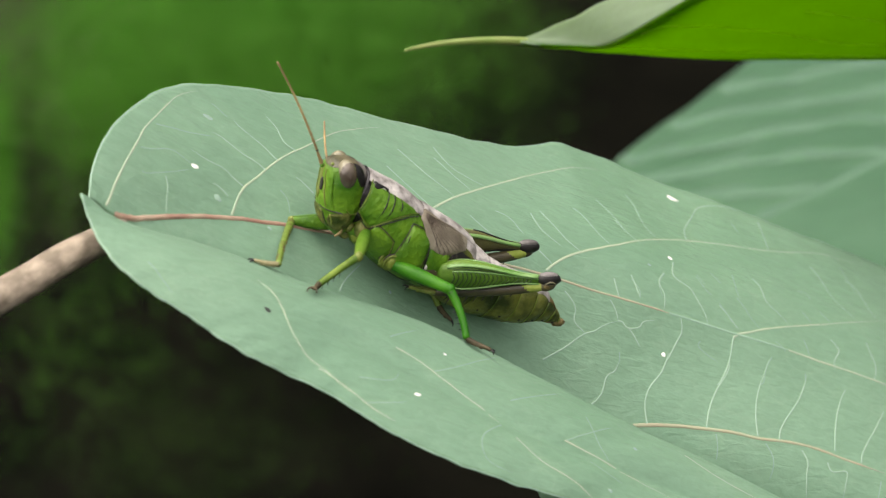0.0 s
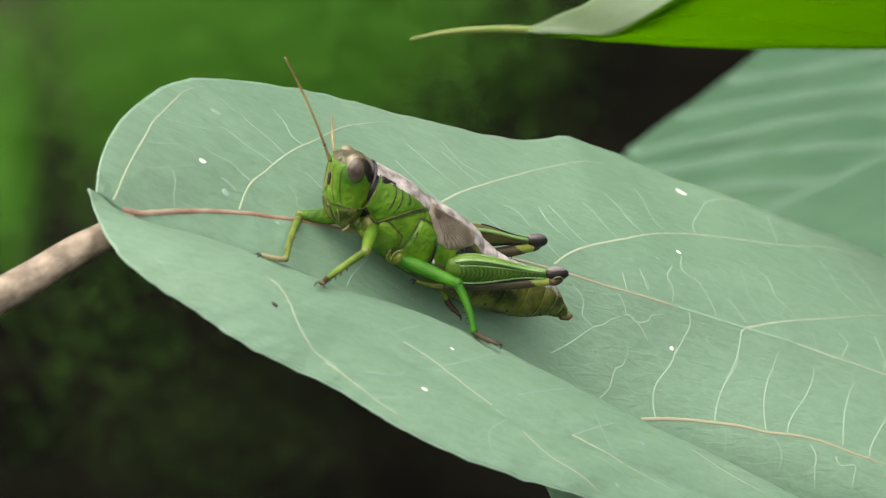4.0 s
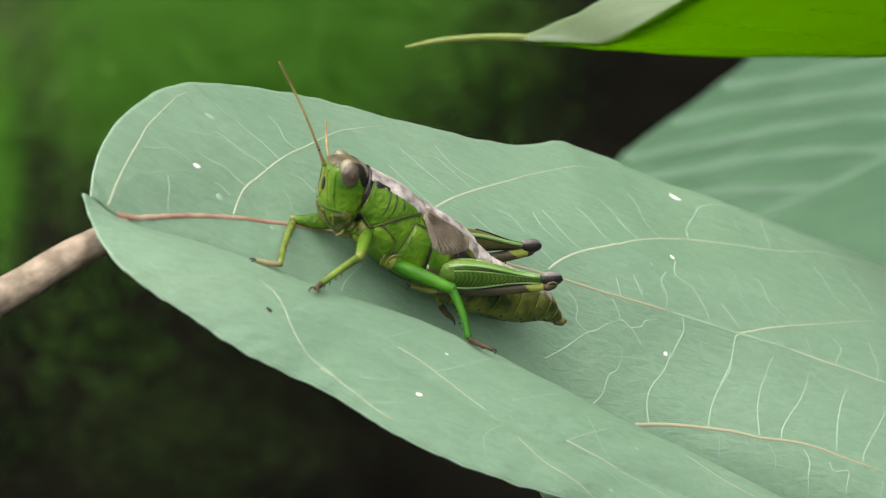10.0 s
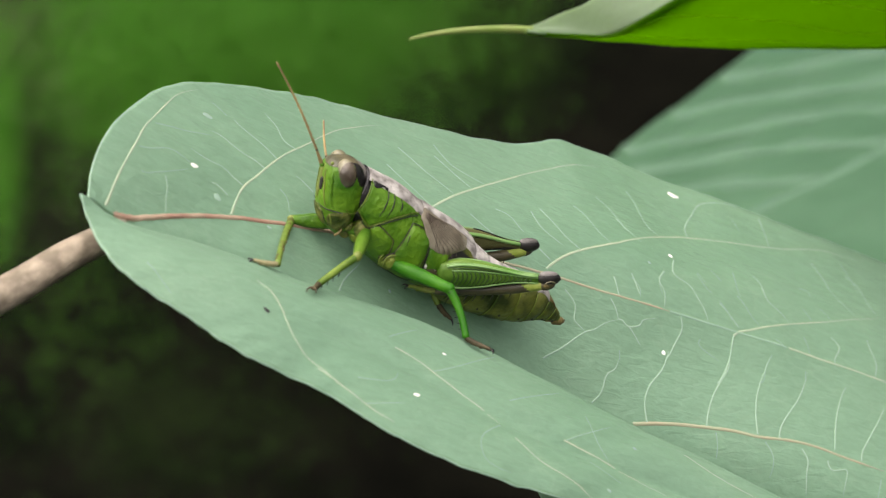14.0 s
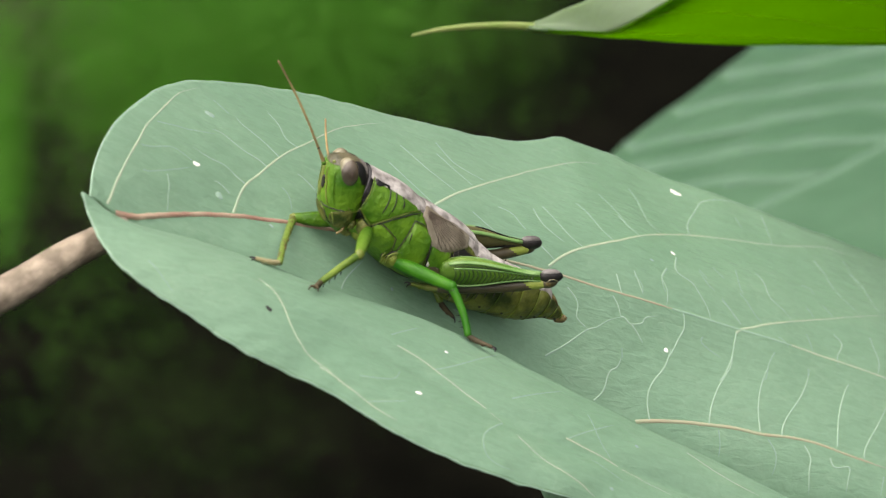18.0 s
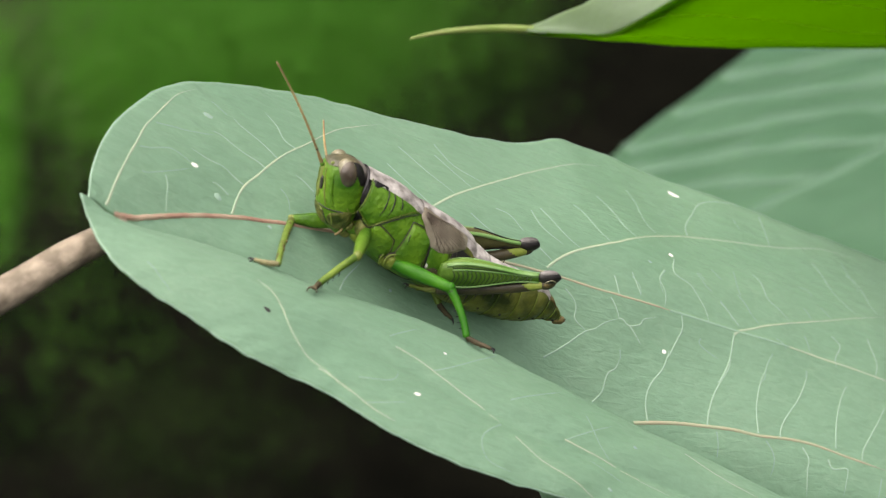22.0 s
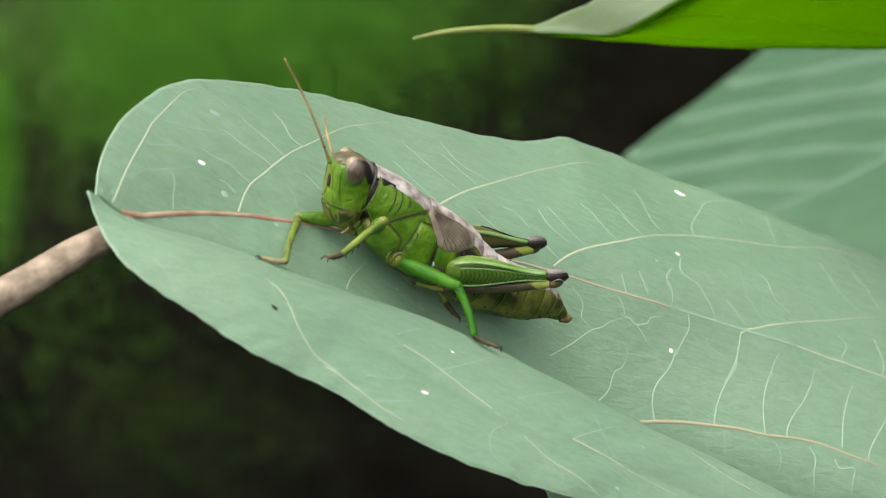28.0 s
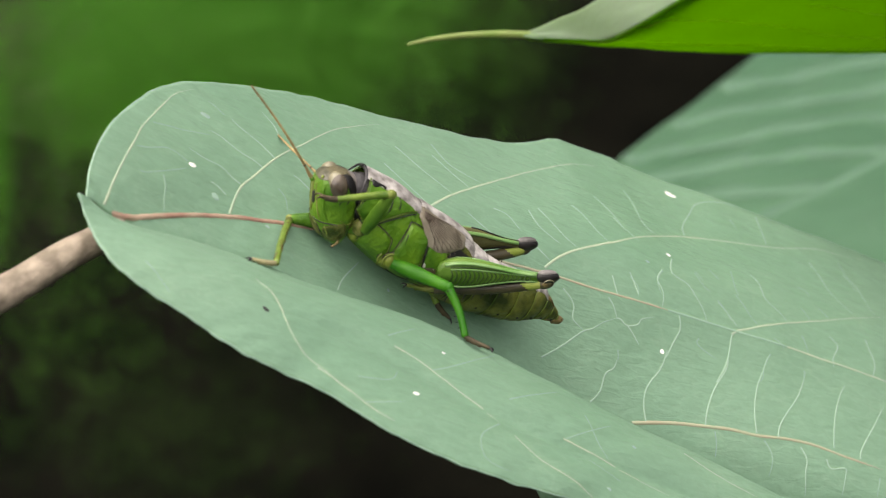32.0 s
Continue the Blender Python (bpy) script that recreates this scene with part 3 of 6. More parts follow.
vein("cross_vein", [(9.14, 1.00), (9.20, 1.15), (9.30, 1.30)], 0.2, 0.02, VEIN_FINE, large_leaf, taper=0.6)
vein("cross_vein", [(9.62, 0.45), (9.68, 0.63), (9.66, 0.90), (9.76, 1.04)], 0.2, 0.02, VEIN_FINE, large_leaf, taper=0.6)
vein("cross_vein", [(10.24, 0.82), (10.30, 0.64), (10.48, 0.38), (10.66, 0.16), (11.00, 0.02), (11.06, 0.04)], 0.2, 0.02, VEIN_FINE, large_leaf, taper=0.6)
vein("cross_vein", [(11.30, 0.07), (11.30, 0.31), (11.28, 0.49)], 0.2, 0.02, VEIN_FINE, large_leaf, taper=0.6)
vein("cross_vein", [(8.10, 2.07), (8.22, 2.11), (8.30, 2.16), (8.32, 2.22), (8.42, 2.25), (8.52, 2.27)], 0.2, 0.02, VEIN_FINE, large_leaf, taper=0.6)
vein("cross_vein", [(8.08, 2.51), (8.26, 2.42), (8.38, 2.35), (8.52, 2.27), (8.62, 2.24), (8.72, 2.19), (8.88, 2.14)], 0.2, 0.02, VEIN_FINE, large_leaf, taper=0.6)
vein("cross_vein", [(8.88, 2.14), (8.94, 2.14), (9.02, 2.16), (9.12, 2.15), (9.18, 2.13), (9.20, 2.10), (9.34, 2.07)], 0.2, 0.02, VEIN_FINE, large_leaf, taper=0.6)
vein("cross_vein", [(8.70, 2.03), (8.80, 2.08), (8.88, 2.14)], 0.2, 0.02, VEIN_FINE, large_leaf, taper=0.6)
vein("cross_vein", [(9.04, 2.16), (9.14, 2.19), (9.28, 2.24)], 0.2, 0.02, VEIN_FINE, large_leaf, taper=0.6)
vein("cross_vein", [(8.96, 1.77), (9.02, 1.87), (9.08, 1.95)], 0.2, 0.02, VEIN_FINE, large_leaf, taper=0.6)
vein("cross_vein", [(8.72, 1.85), (8.78, 1.96), (8.82, 2.01)], 0.2, 0.02, VEIN_FINE, large_leaf, taper=0.6)
vein("cross_vein", [(9.44, 1.64), (9.34, 1.76), (9.40, 1.85), (9.42, 1.99)], 0.2, 0.02, VEIN_FINE, large_leaf, taper=0.6)
vein("cross_vein", [(9.68, 1.43), (9.58, 1.63), (9.74, 1.70), (9.84, 1.80), (9.94, 1.90), (10.02, 2.01)], 0.2, 0.02, VEIN_FINE, large_leaf, taper=0.6)
vein("cross_vein", [(9.66, 2.01), (9.72, 2.09), (9.70, 2.16), (9.68, 2.24), (9.66, 2.28)], 0.2, 0.02, VEIN_FINE, large_leaf, taper=0.6)
vein("cross_vein", [(10.34, 2.03), (10.36, 2.11), (10.38, 2.21), (10.36, 2.31), (10.34, 2.33)], 0.2, 0.02, VEIN_FINE, large_leaf, taper=0.6)
vein("cross_vein", [(10.14, 1.80), (10.22, 1.85), (10.32, 1.92), (10.38, 1.96)], 0.2, 0.02, VEIN_FINE, large_leaf, taper=0.6)
vein("cross_vein", [(10.76, 1.21), (10.78, 1.34), (10.74, 1.55), (10.82, 1.66), (10.94, 1.77)], 0.2, 0.02, VEIN_FINE, large_leaf, taper=0.6)
vein("cross_vein", [(11.76, 0.49), (11.80, 0.66), (11.80, 0.87), (11.82, 1.10), (11.86, 1.32)], 0.2, 0.02, VEIN_FINE, large_leaf, taper=0.6)
vein("cross_vein", [(12.14, 0.50), (12.22, 0.62), (12.22, 0.82), (12.20, 1.08)], 0.2, 0.02, VEIN_FINE, large_leaf, taper=0.6)
vein("cross_vein", [(11.40, 1.77), (11.48, 1.85), (11.44, 1.95), (11.46, 2.03)], 0.2, 0.02, VEIN_FINE, large_leaf, taper=0.6)
vein("cross_vein", [(11.80, 1.66), (11.82, 1.77), (11.86, 1.89), (11.84, 2.02)], 0.2, 0.02, VEIN_FINE, large_leaf, taper=0.6)
vein("cross_vein", [(8.98, 2.60), (9.04, 2.54), (9.02, 2.48), (9.02, 2.43), (9.08, 2.40), (9.08, 2.34)], 0.2, 0.02, VEIN_FINE, large_leaf, taper=0.6)
vein("cross_vein", [(9.78, 2.62), (9.64, 2.53), (9.60, 2.43), (9.66, 2.34), (9.66, 2.26), (9.66, 2.22)], 0.2, 0.02, VEIN_FINE, large_leaf, taper=0.6)
vein("cross_vein", [(10.44, 2.57), (10.38, 2.49), (10.36, 2.36), (10.40, 2.24), (10.36, 2.14)], 0.2, 0.02, VEIN_FINE, large_leaf, taper=0.6)
vein("cross_vein", [(10.96, 2.53), (10.84, 2.42), (10.78, 2.29), (10.78, 2.18)], 0.2, 0.02, VEIN_FINE, large_leaf, taper=0.6)
vein("cross_vein", [(11.18, 2.52), (11.14, 2.46), (11.16, 2.37), (11.20, 2.26), (11.20, 2.11)], 0.2, 0.02, VEIN_FINE, large_leaf, taper=0.6)
vein("cross_vein", [(11.68, 2.47), (11.60, 2.33), (11.58, 2.19), (11.60, 2.12)], 0.2, 0.02, VEIN_FINE, large_leaf, taper=0.6)
vein("cross_vein", [(11.94, 2.48), (11.92, 2.42), (11.96, 2.29), (12.00, 2.16)], 0.2, 0.02, VEIN_FINE, large_leaf, taper=0.6)
vein("cross_vein", [(11.40, 2.52), (11.50, 2.56), (11.54, 2.61), (11.64, 2.68)], 0.2, 0.02, VEIN_FINE, large_leaf, taper=0.6)
vein("cross_vein", [(11.66, 2.53), (11.74, 2.56), (11.84, 2.54), (11.88, 2.58), (11.92, 2.64)], 0.2, 0.02, VEIN_FINE, large_leaf, taper=0.6)
vein("cross_vein", [(4.84, 2.68), (4.94, 2.50), (5.20, 2.28)], 0.2, 0.02, VEIN_FINE, large_leaf, taper=0.6)
vein("cross_vein", [(2.18, 0.58), (2.38, 0.72), (2.68, 0.84), (2.80, 1.05), (2.84, 1.10)], 0.17, 0.012, VEINLET, large_leaf, taper=0.7)
vein("cross_vein", [(2.84, 0.39), (3.08, 0.55), (3.36, 0.69), (3.74, 0.79)], 0.17, 0.012, VEINLET, large_leaf, taper=0.7)
vein("cross_vein", [(1.82, 0.95), (1.90, 1.03), (2.32, 1.15), (2.68, 1.20)], 0.17, 0.012, VEINLET, large_leaf, taper=0.7)
vein("cross_vein", [(4.28, 0.51), (4.24, 0.38), (4.20, 0.30)], 0.17, 0.012, VEINLET, large_leaf, taper=0.7)
vein("cross_vein", [(4.20, 1.53), (4.22, 1.65), (4.12, 1.83)], 0.17, 0.012, VEINLET, large_leaf, taper=0.7)
vein("cross_vein", [(10.94, 0.27), (10.98, 0.40)], 0.17, 0.012, VEINLET, large_leaf, taper=0.7)
vein("cross_vein", [(8.96, 1.81), (9.06, 1.88), (9.08, 1.96)], 0.17, 0.012, VEINLET, large_leaf, taper=0.7)
vein("cross_vein", [(9.44, 1.65), (9.34, 1.78), (9.40, 1.90)], 0.17, 0.012, VEINLET, large_leaf, taper=0.7)
vein("cross_vein", [(9.92, 1.54), (9.98, 1.67), (10.06, 1.72)], 0.17, 0.012, VEINLET, large_leaf, taper=0.7)
vein("cross_vein", [(10.18, 1.39), (10.24, 1.53)], 0.17, 0.012, VEINLET, large_leaf, taper=0.7)
vein("cross_vein", [(10.50, 1.28), (10.42, 1.52), (10.42, 1.66)], 0.17, 0.012, VEINLET, large_leaf, taper=0.7)
vein("cross_vein", [(12.16, 0.32), (12.18, 0.51), (12.18, 0.73)], 0.17, 0.012, VEINLET, large_leaf, taper=0.7)
vein("cross_vein", [(9.94, 1.51), (10.00, 1.62)], 0.17, 0.012, VEINLET, large_leaf, taper=0.7)
vein("cross_vein", [(10.18, 1.40), (10.24, 1.51)], 0.17, 0.012, VEINLET, large_leaf, taper=0.7)
vein("cross_vein", [(10.14, 1.78), (10.24, 1.86), (10.30, 1.93)], 0.17, 0.012, VEINLET, large_leaf, taper=0.7)
vein("cross_vein", [(9.04, 2.30), (9.10, 2.35)], 0.17, 0.012, VEINLET, large_leaf, taper=0.7)
vein("cross_vein", [(9.98, 2.11), (10.00, 2.15), (10.26, 2.20)], 0.17, 0.012, VEINLET, large_leaf, taper=0.7)
vein("cross_vein", [(10.38, 1.65), (10.46, 1.75), (10.52, 1.83), (10.62, 1.90)], 0.17, 0.012, VEINLET, large_leaf, taper=0.7)
vein("cross_vein", [(11.32, 1.11), (11.42, 1.11), (11.40, 1.22)], 0.17, 0.012, VEINLET, large_leaf, taper=0.7)
vein("cross_vein", [(11.40, 1.41), (11.46, 1.55)], 0.17, 0.012, VEINLET, large_leaf, taper=0.7)
vein("cross_vein", [(11.16, 1.53), (11.22, 1.66)], 0.17, 0.012, VEINLET, large_leaf, taper=0.7)
vein("cross_vein", [(10.80, 1.97), (10.88, 1.99), (10.92, 2.02)], 0.17, 0.012, VEINLET, large_leaf, taper=0.7)
vein("cross_vein", [(11.10, 1.86), (11.14, 1.92), (11.18, 1.99)], 0.17, 0.012, VEINLET, large_leaf, taper=0.7)
vein("cross_vein", [(10.80, 2.08), (10.78, 2.17), (10.80, 2.24), (10.76, 2.27)], 0.17, 0.012, VEINLET, large_leaf, taper=0.7)
vein("cross_vein", [(11.18, 2.11), (11.20, 2.16)], 0.17, 0.012, VEINLET, large_leaf, taper=0.7)
vein("cross_vein", [(10.56, 2.58), (10.64, 2.63), (10.70, 2.68)], 0.17, 0.012, VEINLET, large_leaf, taper=0.7)
vein("cross_vein", [(11.06, 2.55), (11.20, 2.60), (11.26, 2.67)], 0.17, 0.012, VEINLET, large_leaf, taper=0.7)
vein("cross_vein", [(12.16, 2.53), (12.20, 2.61)], 0.17, 0.012, VEINLET, large_leaf, taper=0.7)
vein("side_vein", [(8.52, 4.92), (8.76, 4.93), (9.26, 4.99), (9.76, 5.14), (10.20, 5.29)], 0.2, 0.02, VEIN, large_leaf, taper=0.7)
vein("side_vein", [(9.78, 4.16), (10.10, 4.26), (10.44, 4.36), (10.82, 4.41)], 0.2, 0.02, VEIN, large_leaf, taper=0.7)
vein("cross_vein", [(8.40, 4.36), (8.84, 4.71), (9.22, 4.95)], 0.17, 0.012, VEINLET, large_leaf, taper=0.6)
vein("cross_vein", [(8.54, 4.92), (8.66, 4.64), (8.78, 4.32)], 0.17, 0.012, VEINLET, large_leaf, taper=0.6)
vein("cross_vein", [(9.04, 5.09), (9.42, 5.27), (9.64, 5.36)], 0.17, 0.012, VEINLET, large_leaf, taper=0.6)
vein("side_vein", [(3.66, 4.71), (4.00, 4.82), (4.48, 5.06), (4.76, 5.25), (5.34, 5.58), (5.70, 5.70), (6.10, 5.82)], 0.2, 0.02, VEIN, large_leaf, taper=0.7)
vein("cross_vein", [(2.46, 5.58), (2.86, 5.69), (3.32, 5.84)], 0.17, 0.012, VEINLET, large_leaf, taper=0.6)
vein("side_vein", [(5.74, 5.74), (6.08, 5.80), (6.54, 5.86), (6.94, 5.87)], 0.2, 0.02, VEIN, large_leaf, taper=0.7)
vein("side_vein", [(6.00, 4.83), (6.36, 4.85), (6.60, 4.88), (7.08, 4.95), (7.48, 5.02), (7.78, 5.15)], 0.2, 0.02, VEIN, large_leaf, taper=0.7)
vein("cross_vein", [(7.78, 5.15), (7.76, 5.40), (7.86, 5.60), (8.14, 5.81), (8.50, 5.86)], 0.17, 0.012, VEINLET, large_leaf, taper=0.6)
vein("side_vein", [(8.06, 5.25), (8.60, 5.48), (9.12, 5.64), (9.60, 5.86)], 0.2, 0.02, VEIN, large_leaf, taper=0.7)
vein("cross_vein", [(6.60, 4.88), (6.72, 4.64), (6.80, 4.29), (6.86, 4.01)], 0.17, 0.012, VEINLET, large_leaf, taper=0.6)
vein("cross_vein", [(7.56, 4.74), (7.72, 4.41), (7.84, 4.13)], 0.17, 0.012, VEINLET, large_leaf, taper=0.6)
vein("cross_vein", [(6.16, 5.60), (6.42, 5.39), (6.36, 5.18)], 0.17, 0.012, VEINLET, large_leaf, taper=0.6)
vein("cross_vein", [(6.52, 5.85), (6.80, 5.56)], 0.17, 0.012, VEINLET, large_leaf, taper=0.6)
vein("cross_vein", [(5.80, 4.71), (5.86, 4.28)], 0.17, 0.012, VEINLET, large_leaf, taper=0.6)

# flecks on the leaf
def fleck(name, u, v, length, width, turn, material, thick=0.05, label=""):
    p = on_leaf([u], [v])[0] + LEAF_UP * ripple([u], [v])[0]
    nrm = leaf_normal(np.array([u]), np.array([v]))[0]
    a = np.cross(nrm, (0, 1, 0.0))
    a /= np.linalg.norm(a)
    b = np.cross(nrm, a)
    c, s = math.cos(radians(turn)), math.sin(radians(turn))
    a, b = a * c + b * s, b * c - a * s
    rim = []
    for k in range(12):
        w = 2 * math.pi * k / 12
        q = 1 + 0.35 * noise.noise((u * 3 + math.cos(w), v * 3 + math.sin(w), 5.0))
        rim.append(p + a * math.cos(w) * length * 0.5 * q + b * math.sin(w) * width * 0.5 * q)
    verts = [r + nrm * 0.02 for r in rim] + [p + (r - p) * 0.7 + nrm * thick for r in rim]
    faces = [(k, (k + 1) % 12, 12 + (k + 1) % 12, 12 + k) for k in range(12)] + [tuple(range(12, 24))]
    part(name, mesh_of(name, verts, faces, material), large_leaf, label)


fleck("pale_fleck", 3.938, 0.512, 1.2, 0.7, 10, PALE, label="faint pale fleck")
fleck("pale_fleck", 2.845, 1.163, 0.9, 0.6, 20, WHITE, label="small white fleck")
fleck("pale_fleck", 2.823, 1.672, 1.0, 0.8, 0, PALE, label="small white fleck")
fleck("pale_fleck", 10.328, 0.191, 1.7, 0.75, 8, WHITE, label="white fleck")
fleck("pale_fleck", 9.668, 1.377, 0.6, 0.5, 0, WHITE, label="small white fleck")
fleck("pale_fleck", 9.253, 1.592, 0.5, 0.35, 0, PALE, label="small white fleck")
fleck("pale_fleck", 9.60, 2.24, 0.55, 0.5, 0, WHITE, label="small white fleck")
fleck("pale_fleck", 6.78, 5.36, 0.9, 0.45, 20, WHITE, label="small white fleck")
fleck("pale_fleck", 6.46, 4.53, 0.4, 0.35, 0, WHITE, label="small white fleck")
fleck("pale_fleck", 3.599, 2.082, 0.6, 0.35, 0, PALE, label="small white fleck")
fleck("pale_fleck", 9.633, 5.601, 0.6, 0.4, 0, PALE, label="small white fleck")
fleck("pale_fleck", 9.292, 4.555, 0.5, 0.4, 0, PALE, label="small white fleck")
fleck("dark_fleck", 4.413, 5.253, 0.75, 0.5, -20, BLACK, label="tiny black fleck")
fleck("pale_fleck", 5.666, 2.498, 0.4, 0.4, 0, PALE, label="small white fleck")

# the stalk runs from under the leaf's base to the shrub's stem
STALK = [(-31.5, -22.7, 16.2), (-33.2, -23.8, 14.9), (-36.5, -25.6, 13.9), (-40.2, -27.6, 12.4), (-46.0, -31.0, 10.5), (-64.2, -44.3, 5.6)]
part("stalk", tube("stalk", STALK, [1.3, 1.42, 1.56, 1.65, 1.74, 1.84], BARK, n=20, side=(0, 0, 1), steps=30), large_leaf, "brown woody leaf stalk")

# ---- leaf above, seen from below ----
def loft(name, rows, material, nu=60, nv=24, thick=0.3, wave=0.0, seed=0.0):
    """A sheet through guide lines, each a list of points of equal length."""
    cs = [spline(r) for r in rows]
    u = np.linspace(0, len(rows[0]) - 1, nu)
    lines = np.stack([c(u) for c in cs], 0)
    grid = spline(lines.reshape(len(rows), -1))(np.linspace(0, len(rows) - 1, nv)).reshape(nv, nu, 3)
    if wave:
        for i in range(nv):
            for j in range(nu):
                grid[i, j, 2] += wave * noise.noise((i * 0.25 + seed, j * 0.12, seed))
    return sheet(name, grid.transpose(1, 0, 2).copy(), material, thick), grid


def rib_on(name, grid, path, width, height, material, parent, sign=1.0, label=""):
    """A rib along fractions (across, along) of a lofted grid."""
    nv, nu = grid.shape[:2]
    q = spline(path)(np.linspace(0, len(path) - 1, 30)) if len(path) > 2 else np.linspace(path[0], path[1], 30)
    pts = []
    for a, b in q:
        x, y = np.clip(a, 0, 1) * (nv - 1), np.clip(b, 0, 1) * (nu - 1)
        i, j = min(int(x), nv - 2), min(int(y), nu - 2)
        s, t = x - i, y - j
        pts.append(grid[i, j] * (1 - s) * (1 - t) + grid[i + 1, j] * s * (1 - t) + grid[i, j + 1] * (1 - s) * t + grid[i + 1, j + 1] * s * t)
    up = np.cross(grid[-1, nu // 2] - grid[0, nu // 2], grid[nv // 2, -1] - grid[nv // 2, 0])
    return part(name, tube(name, pts, [(width * 0.5, height)] * 30, material, n=8, side=tuple(up / np.linalg.norm(up))), parent, label)


def ribbon_on(name, grid, path, width, material, parent, label=""):
    """A thin pale vein on the lower face of a lofted grid, along fractions (across, along)."""
    nv, nu = grid.shape[:2]
    n = 40
    q = spline(path)(np.linspace(0, len(path) - 1, n))
    mid = []
    for a, b in q:
        x, y = np.clip(a, 0, 1) * (nv - 1), np.clip(b, 0, 1) * (nu - 1)
        i, j = min(int(x), nv - 2), min(int(y), nu - 2)
        s, t = x - i, y - j
        mid.append(grid[i, j] * (1 - s) * (1 - t) + grid[i + 1, j] * s * (1 - t) + grid[i, j + 1] * (1 - s) * t + grid[i + 1, j + 1] * s * t)
    mid = np.array(mid)
    side = grid[-1, nu // 2] - grid[0, nu // 2]
    side = side / np.linalg.norm(side)
    tan = np.gradient(mid, axis=0)
    low = np.cross(tan, side)
    low /= np.linalg.norm(low, axis=1, keepdims=True)
    low = np.where((low[:, 1:2] < 0), low, -low)
    rows = [mid + side * k * width * 0.5 + low * (0.42 + 0.08 * (1 - abs(k))) for k in (-1, -0.4, 0.4, 1)]
    return part(name, mesh_of(name, np.stack(rows, 1).reshape(-1, 3), grid_faces(n, 4), material), parent, label)


upper_leaf = tagged(new("upper_leaf"), "bright yellow-green drooping leaf, its underside lit through", "leaf")
TOP_FAR = [(8.8, 65.2, -9.1), (11.8, 64.1, -7.2), (15.6, 60.9, -3.7), (20.1, 58.6, -0.2), (28.0, 53.7, 3.3), (35.2, 52.0, 7.1), (48.8, 51.1, 9.5), (65.2, 50.8, 8.1)]
TOP_FOLD = [(9.4, 64.2, -8.7), (13.4, 61.4, -7.7), (18.5, 56.9, -5.5), (22.5, 53.3, -1.4), (27.9, 51.5, 3.3), (34.4, 50.4, 7.3), (48.3, 49.6, 9.9), (65.1, 49.8, 8.3)]
TOP_MID = [(9.9, 64.2, -8.9), (14.4, 64.0, -9.2), (20.5, 63.9, -9.3), (26.3, 61.6, -7.3), (33.5, 60.6, -5.0), (42.6, 59.8, -2.3), (56.4, 60.8, -0.8), (67.6, 61.1, -0.2)]
TOP_LOW = [(10.5, 65.0, -9.4), (15.2, 65.7, -10.2), (22.0, 67.2, -11.6), (28.8, 67.8, -12.5), (36.2, 67.7, -12.7), (45.7, 67.7, -12.7), (60.5, 68.1, -12.1), (69.7, 68.0, -8.1)]
_me, _g = loft("far_half", [TOP_FAR, TOP_FOLD], LEAF_GREY, nv=14, wave=0.3)
part("far_half", _me, upper_leaf, "greyish upper face of the far half")
_me, TOPG = loft("near_half", [TOP_FOLD, TOP_MID, TOP_LOW], LEAF_LIT, nv=26, wave=0.3)
part("near_half", _me, upper_leaf, "glowing yellow-green underside")
for _p in ([(0.084, 0.418), (0.143, 0.478), (0.437, 0.565), (0.655, 0.645), (0.798, 0.712), (0.866, 0.783)], [(0.479, 0.712), (0.58, 0.753), (0.664, 0.789)], [(0.0, 0.264), (0.597, 0.378), (0.84, 0.535), (0.924, 0.676), (0.958, 0.779)]):
    ribbon_on("side_vein", TOPG, _p, 0.3, LIT_VEIN, upper_leaf)
part("lower_margin", tube("lower_margin", TOP_LOW, [0.12, 0.25] + [0.2] * (len(TOP_LOW) - 2), VEIN_TAN, n=8, steps=60), upper_leaf, "tan thickened margin")
part("drip_tip", tube("drip_tip", [(-4.5, 62.8, -9.2), (-1.6, 63.6, -8.9), (3.1, 64.3, -8.7), (9.1, 64.7, -8.9), (13.8, 64.0, -9.1)], [(0.16, 0.12), (0.28, 0.2), (0.42, 0.25), (0.5, 0.25), (0.4, 0.2)], mat("drip_tip", (0.16, 0.26, 0.05), (0.22, 0.28, 0.08), rough=0.5), n=10, steps=30), upper_leaf, "slender pale drip tip")

# ---- leaf behind ----
rear_leaf = tagged(new("rear_leaf"), "broad grey-green leaf behind, out of focus", "leaf")
REAR = [[(18.7, 208.8, -118.3), (25.4, 219.9, -113.1), (33.2, 231.9, -112.3), (42.2, 243.8, -111.7), (50.5, 255.7, -111.2), (60.1, 269.8, -110.6), (73.4, 289.1, -109.2), (93.2, 307.2, -107.9)], [(20.3, 198.8, -115.7), (35.5, 199.2, -114.9), (49.5, 207.6, -114.5), (62.0, 217.3, -113.7), (74.0, 228.8, -113.7), (88.3, 240.9, -112.8), (103.7, 258.4, -112.4), (109.8, 277.2, -109.9)], [(21.8, 190.9, -115.3), (40.5, 174.9, -117.0), (57.8, 173.7, -117.2), (71.3, 178.4, -117.0), (86.1, 186.2, -115.5), (99.9, 198.4, -114.4), (109.0, 213.8, -111.7), (113.8, 243.2, -108.7)]]
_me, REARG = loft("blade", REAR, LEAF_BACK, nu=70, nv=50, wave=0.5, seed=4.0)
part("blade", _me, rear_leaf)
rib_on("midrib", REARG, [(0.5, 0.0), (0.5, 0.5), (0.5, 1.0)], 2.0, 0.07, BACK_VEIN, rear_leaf)
